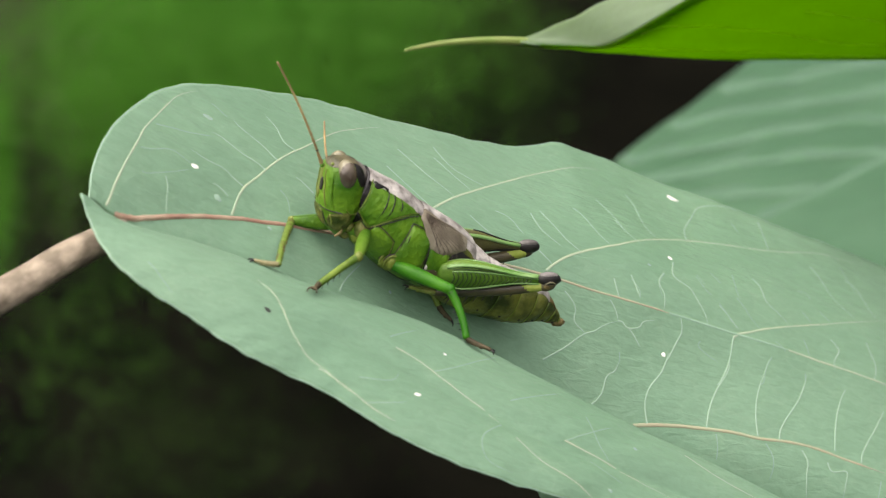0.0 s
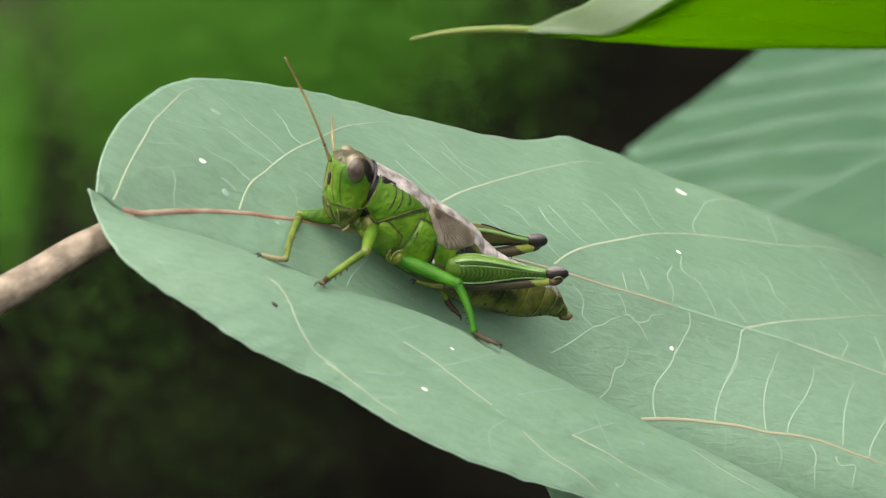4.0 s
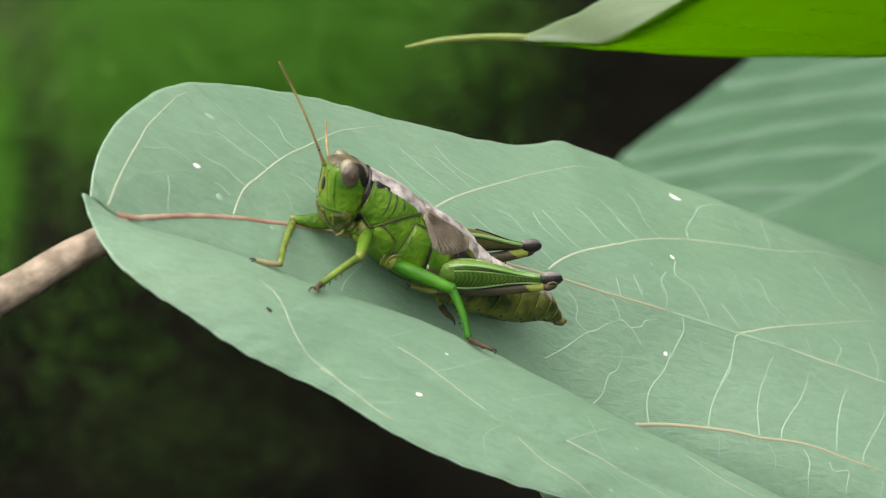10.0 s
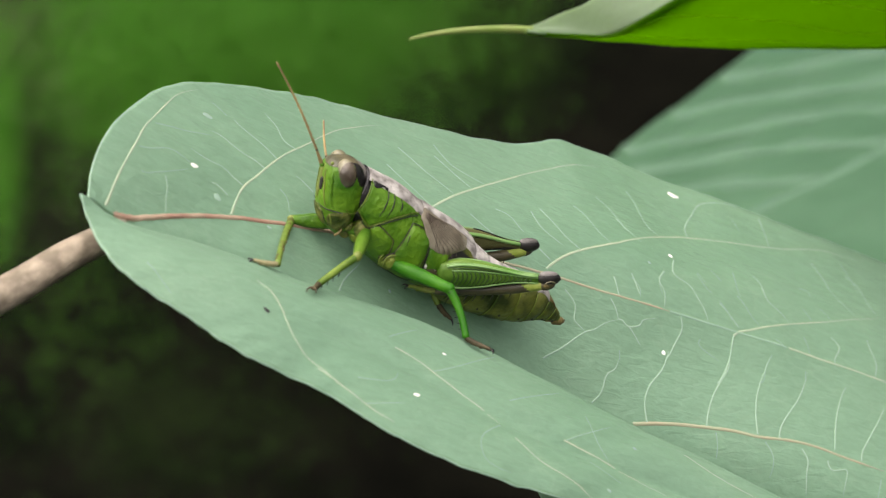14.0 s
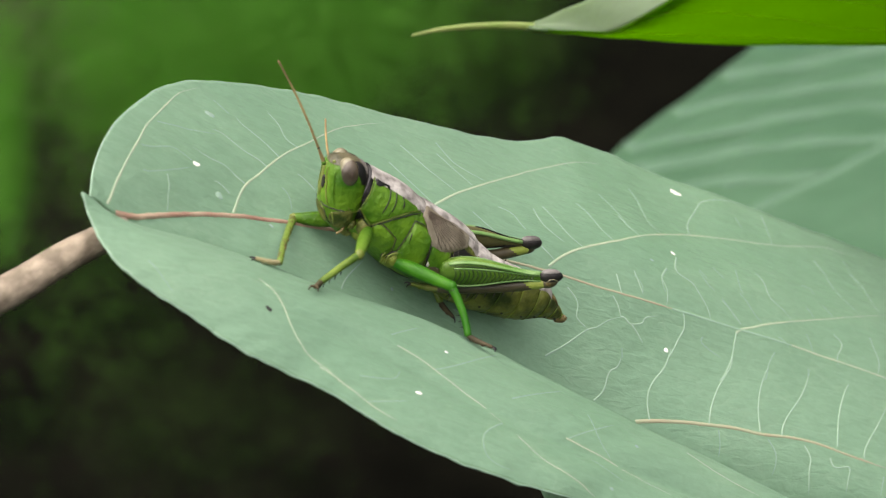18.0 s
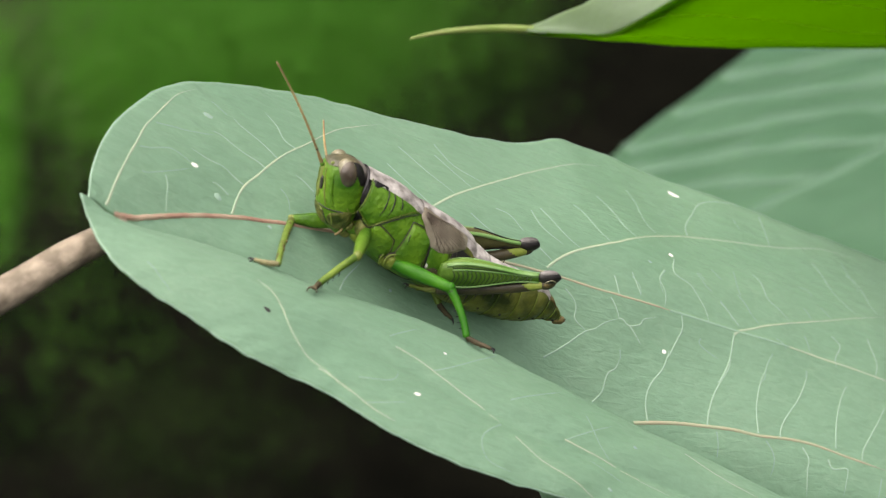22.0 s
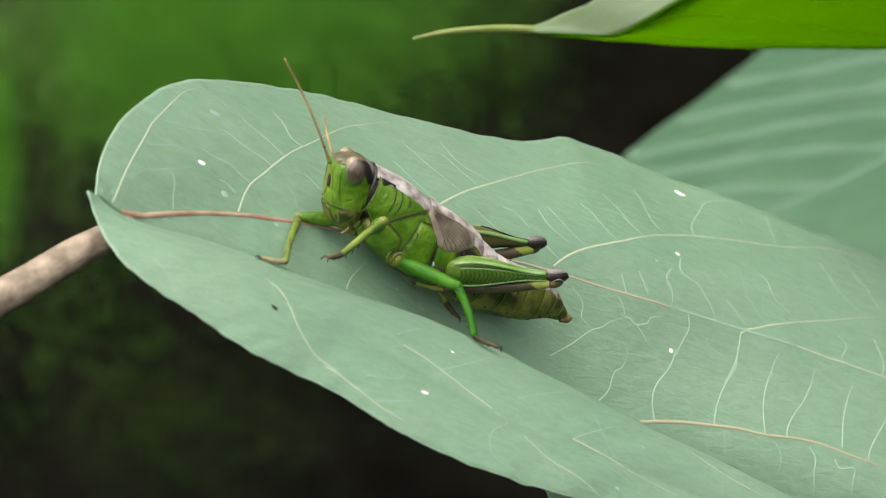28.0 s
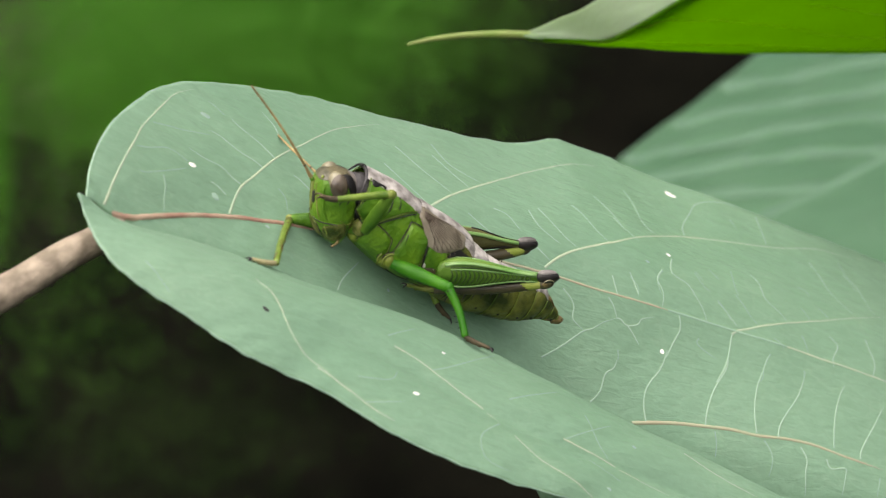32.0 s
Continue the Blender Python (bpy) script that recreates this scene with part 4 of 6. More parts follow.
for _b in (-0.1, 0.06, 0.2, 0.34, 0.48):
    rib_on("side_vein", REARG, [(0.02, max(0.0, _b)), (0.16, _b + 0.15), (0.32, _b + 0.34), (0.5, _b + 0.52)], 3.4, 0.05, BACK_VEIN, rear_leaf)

# ---- the grasshopper: x towards its head, y to its left, z up ----
hopper = tagged(new("grasshopper"), "green grasshopper with grey back, short brown wings and black knees", "grasshopper")
HOPPER_POSE = pose(0.01218, -0.00208, -0.00774, 1.061, -27.950, -162.270)
hopper.matrix_basis = HOPPER_POSE
# centre line of the trunk: x, z and half depth
TRUNK = [(29.81, 6.53, 3.07), (27.29, 5.81, 3.23), (25.00, 5.07, 3.55), (20.83, 3.57, 3.65), (17.13, 2.91, 3.48), (13.22, 1.71, 3.10), (9.43, 1.12, 2.73), (5.83, 1.14, 2.41), (3.25, 1.05, 1.62), (1.25, 0.55, 0.70), (-0.45, 0.35, 0.18)]
_line = spline([(x, 0.0, z) for x, z, r in TRUNK])
_depth = spline([(r,) for x, z, r in TRUNK])


def on_trunk(s, phi, off=0.0, wide=0.80):
    """A point of the trunk's skin: s along the sections, phi in degrees from the back to the left flank."""
    s = float(s) + 1.0
    p = _line(s)
    d = _line(min(s + 0.05, len(TRUNK) - 1.0)) - _line(max(s - 0.05, 0.0))
    d /= np.linalg.norm(d)
    up = np.array([d[2], 0, -d[0]])
    if up[2] < 0:
        up = -up
    r = float(_depth(s)[0]) / 0.95
    a = radians(phi)
    return p + up * (r + off) * math.cos(a) + np.array([0, 1.0, 0]) * (r * wide + off) * math.sin(a)


def trunk_tube(name, s0, s1, material, n=28, steps=10, swell=0.0, off=0.0, parent=None, label=""):
    verts = []
    for i in range(steps):
        t = i / (steps - 1)
        o = off + swell * math.sin(math.pi * t) - (0.12 if i in (0, steps - 1) else 0)
        for j in range(n):
            verts.append(on_trunk(s0 + (s1 - s0) * t, 360 * j / n, o))
    faces = grid_faces(steps, n, True) + [tuple(range(n)), tuple((steps - 1) * n + j for j in range(n))]
    return part(name, mesh_of(name, verts, faces, material), parent or hopper, label)


def plate(name, s0, s1, lo, hi, off, material, parent=None, label="", bulge=0.15, skew=0.0, nu=16, nv=14, mirror=False, round_off=0.0, edging=None):
    """A curved plate on the trunk. lo and hi: angles, or functions of t in 0..1; skew shifts s towards the tail as phi grows."""
    V = np.zeros((nu, nv, 3))
    for i in range(nu):
        for j in range(nv):
            t, w = i / (nu - 1), j / (nv - 1)
            edge = min(t, 1 - t, w, 1 - w) * 4
            if round_off:
                p, q = 2 * t - 1, 2 * w - 1
                t, w = 0.5 + 0.5 * p * math.sqrt(1 - round_off * q * q / 2), 0.5 + 0.5 * q * math.sqrt(1 - round_off * p * p / 2)
            a = lo(t) if callable(lo) else lo
            b = hi(t) if callable(hi) else hi
            o = off + bulge * min(1.0, edge) ** 0.5 - (0.1 if edge < 0.02 else 0)
            V[i, j] = on_trunk(s0 + (s1 - s0) * t + skew * w, a + (b - a) * w, o)
    if mirror:
        V[..., 1] *= -1
    verts = list(V.reshape(-1, 3))
    ob = part(name, mesh_of(name, verts, grid_faces(nu, nv), material), parent or hopper, label)
    if edging:
        loop = [V[i, 0] for i in range(nu)] + [V[-1, j] for j in range(1, nv)] + [V[i, -1] for i in range(nu - 2, -1, -1)] + [V[0, j] for j in range(nv - 2, 0, -1)]
        mid = np.mean(loop, axis=0)
        part("seam", tube("seam", [mid + (p - mid) * 1.05 + (0, 0.02 * np.sign(p[1]), 0) for p in loop + loop[:1]], [0.05] * (len(loop) + 1), NECK_SKIN, n=6), ob, "dark seam")
        part("edging", tube("edging", [p + (0, 0.05 * np.sign(p[1]), 0) for p in loop + loop[:1]], [0.045] * (len(loop) + 1), edging, n=6), ob)
    return ob


def streak(name, s0, f0, s1, f1, width, off, material, parent, n=14, bend=0.0, mirror=False, label=""):
    """A thin raised line on the trunk from (s0, phi0) to (s1, phi1)."""
    pts = []
    for i in range(n):
        t = i / (n - 1)
        p = on_trunk(s0 + (s1 - s0) * t + bend * math.sin(math.pi * t), f0 + (f1 - f0) * t, off)
        pts.append(p * (1, -1, 1) if mirror else p)
    return part(name, tube(name, pts, [width * 0.5 * (0.35 + 0.65 * math.sin(math.pi * (0.1 + 0.8 * i / (n - 1)))) for i in range(n)], material, n=7), parent, label)


thorax = trunk_tube("thorax", 0.05, 3.3, GREEN, steps=26, label="green thorax")
for mir in (False, True):
    plate("pleural_plate", 0.45, 1.42, 94, 150, 0.08, GREEN, skew=0.35, mirror=mir, bulge=0.26, round_off=0.4, edging=YELLOW)
    plate("pleural_plate", 1.45, 2.2, 52, 152, 0.06, GREEN, skew=0.34, mirror=mir, bulge=0.3, round_off=0.35, edging=YELLOW)
    plate("pleural_plate", 2.18, 2.92, 54, 140, 0.05, GREEN, skew=0.36, mirror=mir, bulge=0.26, round_off=0.45, edging=YELLOW)
    plate("wing_socket", 2.8, 3.9, 76, 118, 0.14, DARK, mirror=mir, bulge=0.05, nu=8, nv=6, round_off=0.6, label="black patch under the wing")
    streak("suture", 1.58, 74, 1.95, 128, 0.18, 0.2, DARK, hopper, mirror=mir)
    streak("suture", 2.24, 72, 2.54, 118, 0.2, 0.2, DARK, hopper, mirror=mir)
    streak("suture", 1.75, 132, 2.35, 114, 0.2, 0.24, YELLOW, hopper, mirror=mir, bend=0.1, label="yellowish seam")
    streak("suture", 2.6, 122, 3.05, 106, 0.2, 0.24, YELLOW, hopper, mirror=mir, label="yellowish seam")
# pronotum: grey disc on top, green lobes, a black band between
plate("pronotum_disc", -0.82, 1.72, -34, 34, 0.14, GREY, bulge=0.12, nu=24, label="grey top of the pronotum")
for mir in (False, True):
    low = lambda t: 94 + 11 * math.sin(math.pi * min(1, t * 1.1)) - 60 * max(0, t - 0.46) / 0.54
    plate("pronotum_lobe", -0.68, 1.38, 34, low, 0.12, GREEN, bulge=0.16, skew=0.12, mirror=mir, nu=34, nv=20)
    rim = [on_trunk(-0.68 + 2.06 * k / 29 + 0.12, low(k / 29), 0.14) * ((1, -1, 1) if mir else (1, 1, 1)) for k in range(30)]
    # a dark tube paints the shadow gap below the lobe's rim
    under = [on_trunk(-0.68 + 2.06 * k / 29 + 0.14, low(k / 29) + 4.5, 0.08) * ((1, -1, 1) if mir else (1, 1, 1)) for k in range(30)]
    part("seam", tube("seam", under, [0.055] * 30, NECK_SKIN, n=6), hopper, "shadow gap under the lobe, painted dark")
    part("lobe_rim", tube("lobe_rim", rim, [0.06] * 30, YELLOW, n=7), hopper, "pale rim of the lobe")
    front = [on_trunk(-0.68 + 0.12 * k / 13, 30 + 62 * k / 13, 0.16) * ((1, -1, 1) if mir else (1, 1, 1)) for k in range(14)]
    part("lobe_rim", tube("lobe_rim", front, [0.06] * 14, OLIVE, n=7), hopper, "pale rim of the lobe")
    collar = [on_trunk(-0.9 + 0.1 * k / 15, 2 + 66 * k / 15, 0.0) * ((1, -1, 1) if mir else (1, 1, 1)) for k in range(16)]
    part("collar", tube("collar", collar, [0.2 - 0.008 * k for k in range(16)], NECK_SKIN, n=9), hopper, "dark collar behind the head")
    plate("pronotum_stripe", -0.6, 0.2, 30, lambda t: 41 + 5 * math.sin(7 * t) - 6 * t, 0.22, DARK, bulge=0.05, mirror=mir, label="black side stripe")
    for s0, s1, f1 in ((0.22, 0.36, 88), (0.52, 0.68, 78), (0.82, 0.95, 58)):
        streak("groove", s0, 36, s1, f1, 0.24, 0.2, DARK, hopper, mirror=mir, bend=0.06)
# short wings
for mir in (False, True):
    wing = plate("wing", 1.6, 3.3, lambda t: 10 + 8 * t, lambda t: 32 + 44 * math.sin(math.pi * (0.05 + 0.87 * t ** 1.15)),
                 0.22, WING, bulge=0.2, mirror=mir, nu=34, nv=18, label="short grey-brown wing with fine dark veins")
    for k in range(13):
        streak("wing_vein", 1.68, 26 + k * 0.7, 3.18 - 0.012 * (k - 5) ** 2, 20 + k * 4.3, 0.085, 0.42, WING_VEIN, wing, mirror=mir, bend=0.04)
    for k in range(14):
        streak("wing_vein", 2.25 + 0.06 * k, 52 + (k * 7) % 17, 2.33 + 0.06 * k, 59 + (k * 7) % 17, 0.05, 0.42, WING_VEIN, wing, mirror=mir, n=6)
plate("wing_base", 1.6, 3.6, -18, 18, 0.36, GREY, bulge=0.1, label="pale grey folded hind margin of the wings")
# abdomen rings: olive flanks, grey back plates
for k in range(8):
    s0, s1 = 2.95 + k * 0.68, 3.72 + k * 0.68
    ring = trunk_tube("abdomen_ring", s0, min(s1, 8.8), ABDOMEN, swell=0.14, steps=8)
    edge = [on_trunk(min(s1 - 0.06, 8.75), 50 + 120 * i / 15, 0.1) for i in range(16)]
    part("ring_edge", tube("ring_edge", edge, [0.06] * 16, OLIVE, n=6), ring, "olive ring edge")
    if k < 6:
        plate("back_plate", s0 + 0.05, s1, -42, 42, 0.14, GREY, parent=ring, bulge=0.08, nu=8, label="grey back plate")
    for mir in (False, True):
        if k < 3:
            plate("flank_mark", s0 + 0.05, s1 - 0.1, 46, 72 - 3 * k, 0.15, DARK, parent=ring, bulge=0.04, mirror=mir, nu=8, nv=6, label="black flank mark")
        part("spiracle", blob("spiracle", on_trunk(s0 + 0.4, 126, 0.14) * ((1, -1, 1) if mir else (1, 1, 1)), (0.14, 0.1, 0.14), DARK, nu=6, nv=8), ring)
part("tail_tip", tube("tail_tip", [on_trunk(8.3, 0, -1.0), on_trunk(8.8, 0, -0.5), (0.2, 0.0, 0.3), (-0.5, 0.0, 0.35)], [0.5, 0.42, 0.26, 0.06], TAN, n=12, steps=12), hopper, "tan pointed tail tip")
for mir in (1, -1):
    part("cercus", tube("cercus", [(3.1, 0.55 * mir, 2.3), (2.4, 0.6 * mir, 2.15), (1.5, 0.5 * mir, 1.5)], [0.3, 0.24, 0.06], TAN, n=8, steps=8), hopper)
    part("egg_valve", tube("egg_valve", [(1.8, 0.3 * mir, -0.1), (0.8, 0.3 * mir, 0.1), (-0.2, 0.25 * mir, 0.4)], [0.24, 0.2, 0.05], TAN, n=8, steps=8), hopper)

# head, built round the neck joint
NECK = np.array((27.14, -0.00, 5.12))
# cuts square to the face's slant, from crown to mouth: x, z, half length, half width
HEAD = [(32.24, 9.62, 0.48, 0.50), (31.87, 9.45, 1.15, 1.35), (31.32, 8.92, 1.93, 2.00), (30.65, 7.73, 2.25, 2.30), (30.09, 6.31, 2.41, 2.35), (29.68, 4.96, 2.22, 2.30), (29.24, 3.76, 1.76, 2.00), (28.74, 2.84, 1.13, 1.50), (28.33, 2.16, 0.49, 0.80)]
SLANT = np.array((0.90, 0.00, -0.43))


def head_skin(name, i0, i1, material, off=0.0, n=32, steps=36, power=2.25):
    c = spline(HEAD)
    verts = []
    for i in range(steps):
        x, z, a, b = c(i0 + (i1 - i0) * i / (steps - 1))
        for j in range(n):
            w = 2 * math.pi * j / n
            cw, sw = math.cos(w), math.sin(w)
            k = (abs(cw) ** power + abs(sw) ** power) ** (-1 / power)
            verts.append(np.array([x, (b + off) * k * sw, z]) + SLANT * (a + off) * k * cw - NECK)
    faces = grid_faces(steps, n, True) + [tuple(range(n)), tuple((steps - 1) * n + j for j in range(n))]
    return mesh_of(name, verts, faces, material)


head_me = head_skin("head", 0.3, len(HEAD) - 1, GREEN)
head = part("head", head_me, hopper, "green head")


def on_head(i, w, off=0.0, power=2.25):
    x, z, a, b = spline(HEAD)(float(i))
    cw, sw = math.cos(radians(w)), math.sin(radians(w))
    k = (abs(cw) ** power + abs(sw) ** power) ** (-1 / power)
    return np.array([x, (b + off) * k * sw, z]) + SLANT * (a + off) * k * cw - NECK


def head_plate(name, i0, i1, w0, w1, off, material, label="", nu=12, nv=12, bulge=0.1):
    V = np.zeros((nu, nv, 3))
    for i in range(nu):
        for j in range(nv):
            t, w = i / (nu - 1), j / (nv - 1)
            edge = min(t, 1 - t, w, 1 - w) * 4
            p, q = 2 * t - 1, 2 * w - 1
            t, w = 0.5 + 0.5 * p * math.sqrt(1 - q * q / 2), 0.5 + 0.5 * q * math.sqrt(1 - p * p / 2)
            V[i, j] = on_head(i0 + (i1 - i0) * t, w0 + (w1 - w0) * w, off + bulge * min(1, edge) ** 0.5 - (0.12 if edge < 0.02 else 0))
    return part(name, mesh_of(name, list(V.reshape(-1, 3)), grid_faces(nu, nv), material), head, label)


def head_line(name, knots, mir, radius, material, label=""):
    """A thin seam on the head through knots (cut, degrees from the face)."""
    q = spline(knots)(np.linspace(0, len(knots) - 1, 14))
    pts = [on_head(i, w * mir, 0.03) for i, w in q]
    return part(name, tube(name, pts, [radius * (0.5 + 0.5 * math.sin(math.pi * (0.1 + 0.8 * k / 13))) for k in range(14)], material, n=6), head, label)


part("neck", tube("neck", [on_trunk(0.35, 0, -3.0), on_trunk(-0.5, 0, -3.0), NECK + (0.8, 0, 0.8)], [(2.75, 2.15), (2.4, 1.95), (1.9, 1.6)], NECK_SKIN, n=22, steps=10), hopper, "dark grey neck")
part("crown", head_skin("crown", 0.12, 1.15, BROWN, off=0.06), head, "brown glossy crown")
head_plate("occiput_plate", 0.5, 2.6, 112, 248, 0.05, BROWN, "olive-brown back of the head", bulge=0.06)
_e = np.array((31.04, 1.45, 8.76)) * (1, 0, 1) - NECK
part("occiput", blob("occiput", _e + (-1.35, 0, -0.35), (1.45, 1.7, 1.55), KNEE_TOP, turn=(0, 24, 0), nu=14, nv=20), head, "dark grey-brown back of the head")
for mir in (1, -1):
    e = np.array((31.04, 1.45, 8.76 if mir > 0 else 8.62)) * (1, mir, 1) - NECK
    part("eye_rim", blob("eye_rim", e + np.array([0.06, -0.06 * mir, 0.02]), (1.07, 0.93, 1.53), CREAM, turn=(14 * mir, 24, 0), nu=16, nv=24), head, "pale rim round the eye")
    part("eye", blob("eye", e, (1.06, 1.0, 1.5), EYE, turn=(14 * mir, 24, 0), nu=18, nv=26), head, "brown-grey compound eye")
    part("pupil", blob("pupil", e + np.array([-0.05, 0.43 * mir, 0.1]), (0.36, 0.6, 0.56), PUPIL, turn=(14 * mir, 24, 0)), head, "dark false pupil")
    head_plate("cheek_stripe", 1.0, 3.4, 118 * mir, 165 * mir, 0.05, DARK, "black stripe behind the eye")
    head_line("cheek_seam", [(4.6, 92), (5.0, 104), (5.2, 122), (5.0, 140)], mir, 0.07, YELLOW)
    head_line("face_edge", [(1.7, 22), (2.6, 24), (3.6, 30), (4.4, 40)], mir, 0.08, YELLOW)
    head_plate("jaw", 4.7, 7.0, 34 * mir, 124 * mir, -0.04, JAW, "yellow-green jaw", bulge=0.14)
    head_line("jaw_seam", [(4.5, 14), (4.62, 40), (4.75, 66), (4.9, 84)], mir, 0.07, NECK_SKIN, "dark line above the jaw")
    head_line("jaw_seam", [(4.9, 84), (5.5, 80), (6.4, 66)], mir, 0.06, NECK_SKIN)
    head_line("jaw_seam", [(4.9, 30), (5.5, 34), (6.3, 40)], mir, 0.05, NECK_SKIN)
    head_line("jaw_ridge", [(5.0, 52), (5.6, 56), (6.2, 54)], mir, 0.12, YELLOW)
    head_line("cheek_ridge", [(1.9, 50), (2.8, 48), (3.6, 50), (4.4, 58)], mir, 0.14, GREEN)
    m0 = on_head(6.2, 90 * mir, -0.4)
    part("palp", tube("palp", [m0, m0 + (-0.3, 0.15 * mir, -0.7), m0 + (0.15, 0.2 * mir, -1.3)], [0.2, 0.17, 0.12], TAN, n=8, steps=8), head)
    m1 = on_head(5.8, 150 * mir, -0.3)
    part("palp", tube("palp", [m1, m1 + (-0.2, 0.1 * mir, -0.8), m1 + (0.2, 0.1 * mir, -1.5)], [0.2, 0.16, 0.12], NECK_SKIN, n=8, steps=8), head, "dark feeler by the mouth")
head_plate("face_ridge", 1.2, 4.4, -10, 10, 0.02, YELLOW, "pale ridge down the face", bulge=0.12)
head_plate("face_plate", 4.5, 6.6, -36, 36, 0.0, JAW, "olive lip plates", bulge=0.15)
head_plate("face_spot", 2.5, 3.5, 6, 19, 0.1, BLACK, "black spot on the face", bulge=0.06)
part("ocellus", blob("ocellus", on_head(0.75, 40, 0.05), (0.2, 0.2, 0.2), YELLOW, nu=8, nv=10), head)


for k, (dx, dy, dz, r) in enumerate(((-0.4, 1.3, -2.3, 0.75), (0.7, 0.7, -2.6, 0.6), (-1.3, 0.7, -2.7, 0.8), (0.1, -0.4, -2.9, 0.7), (-1.9, 1.7, -1.9, 0.7), (0.9, 1.3, -1.6, 0.55))):
    part("throat_fold", blob("throat_fold", NECK + (dx, dy, dz), (r * 1.1, r * 0.8, r), JAW if k % 2 else OLIVE, turn=(20 * k, 15 * k, 0), nu=8, nv=10), hopper)


def aim(p, q, side=(0, 1, 0)):
    """The pose at p whose x axis points at q."""
    p, q = Vector(p) * MM, Vector(q) * MM
    x = (q - p).normalized()
    s = Vector(side)
    y = (s - x * s.dot(x))
    y = y.normalized() if y.length > 0.05 else x.orthogonal().normalized()
    z = x.cross(y)
    return Matrix.Translation(p) @ Matrix((x, y, z)).transposed().to_4x4()


def antenna(length, label):
    """A jointed feeler along x from its socket."""
    pts = [(length * i / 30, 0, 0.25 * math.sin(math.pi * i / 30)) for i in range(31)]
    rad = [(0.18 if i < 3 else 0.128 - 0.035 * i / 30) * (1.22 if i % 2 else 0.92) for i in range(31)]
    ob = part("antenna", tube("antenna", pts, rad, ANTENNA, n=8), head, label)
    part("socket", blob("socket", (0.0, 0, 0), (0.28, 0.26, 0.26), GREEN, nu=8, nv=10), ob)
    part("joint", blob("joint", (length * 0.14, 0, 0.12), (0.12, 0.16, 0.16), DARK, nu=6, nv=8), ob)
    return ob


ant_left, ant_right = antenna(12.5, "thin brown antenna"), antenna(12.5, "thin brown antenna")
ANT_L, ANT_R = np.array((6.56, 0.75, 3.60)), np.array((5.41, -0.60, 3.55))


# legs
def claw_foot(parent, start, way, down, length=2.2, material=FOOT):
    """A jointed foot of three pads and two claws."""
    start, way, down = np.asarray(start, float), np.asarray(way, float), np.asarray(down, float)
    way, down = way / np.linalg.norm(way), down / np.linalg.norm(down)
    pts = [start, start + way * length * 0.35 + down * 0.12, start + way * length * 0.7 + down * 0.05, start + way * length + down * 0.0]
    foot = part("foot", tube("foot", pts, [0.26, 0.3, 0.22, 0.2], material, n=10, steps=12), parent, "tan clawed foot")
    for w in (-1, 1):
        s = np.cross(way, down) * w
        tip = start + way * length
        part("claw", tube("claw", [tip, tip + way * 0.35 + s * 0.25, tip + way * 0.5 + s * 0.4 + down * 0.25], [0.11, 0.09, 0.03], DARK, n=6, steps=6), parent)
    for k in (0.15, 0.4, 0.65):
        part("pad", blob("pad", start + way * length * k + down * 0.25, (0.26, 0.22, 0.16), material, nu=6, nv=8), parent)
    return foot


def straight(name, p, q, radii, material, parent, label="", n=14, steps=18, bow=(0, 0, 0), side=(0, 1, 0)):
    p, q, bow = np.asarray(p, float), np.asarray(q, float), np.asarray(bow, float)
    k = len(radii)
    pts = [p + (q - p) * i / (k - 1) + bow * math.sin(math.pi * i / (k - 1)) for i in range(k)]
    return part(name, tube(name, pts, radii, material, n=n, steps=steps, side=side), parent, label)


# left fore leg, which the animal lifts: built along x from its joints
fore_femur = part("fore_femur", tube("fore_femur", [(0, 0, 0), (1.5, 0, 0), (3.2, 0, 0), (5.0, 0, 0), (6.0, 0, 0)], [0.5, 0.68, 0.68, 0.54, 0.46], PALE_LEG, n=16, steps=20), hopper, "yellow-green upper fore leg")
part("knee", blob("knee", (6.0, 0, 0), (0.6, 0.5, 0.58), YELLOW, nu=10, nv=12), fore_femur)
fore_tibia = part("fore_tibia", tube("fore_tibia", [(0, 0, 0), (1.2, 0, 0.05), (3.2, 0, 0.05), (4.9, 0, 0), (5.45, 0, 0)], [0.42, 0.40, 0.36, 0.34, 0.32], FORE_SHIN, n=12, steps=20), hopper, "pale yellow-green lower fore leg")


def merged(name, meshes):
    """Several meshes as one."""
    bm = bmesh.new()
    for me in meshes:
        bm.from_mesh(me)
    out = bpy.data.meshes.new(name)
    bm.to_mesh(out)
    bm.free()
    for me in meshes:
        if me.materials[0].name not in out.materials:
            out.materials.append(me.materials[0])
    out.polygons.foreach_set("use_smooth", [True] * len(out.polygons))
    return out


fore_foot = part("foot", merged("foot", [
    tube("pads", [(0, 0, 0), (0.6, 0, -0.08), (1.2, 0, 0), (1.7, 0, 0.05)], [0.3, 0.32, 0.24, 0.22], FOOT, n=10, steps=14),
    blob("pad", (0.5, 0, -0.25), (0.3, 0.24, 0.16), FOOT, nu=6, nv=8), blob("pad", (1.1, 0, -0.2), (0.26, 0.22, 0.15), FOOT, nu=6, nv=8),
    tube("claw", [(1.6, 0.1, 0.1), (2.1, 0.4, 0.15), (2.3, 0.5, -0.2)], [0.13, 0.1, 0.03], FOOT, n=6, steps=8),
    tube("claw", [(1.6, -0.1, 0.1), (2.1, -0.4, 0.15), (2.3, -0.5, -0.2)], [0.13, 0.1, 0.03], FOOT, n=6, steps=8)]), fore_tibia, "brown clawed foot")
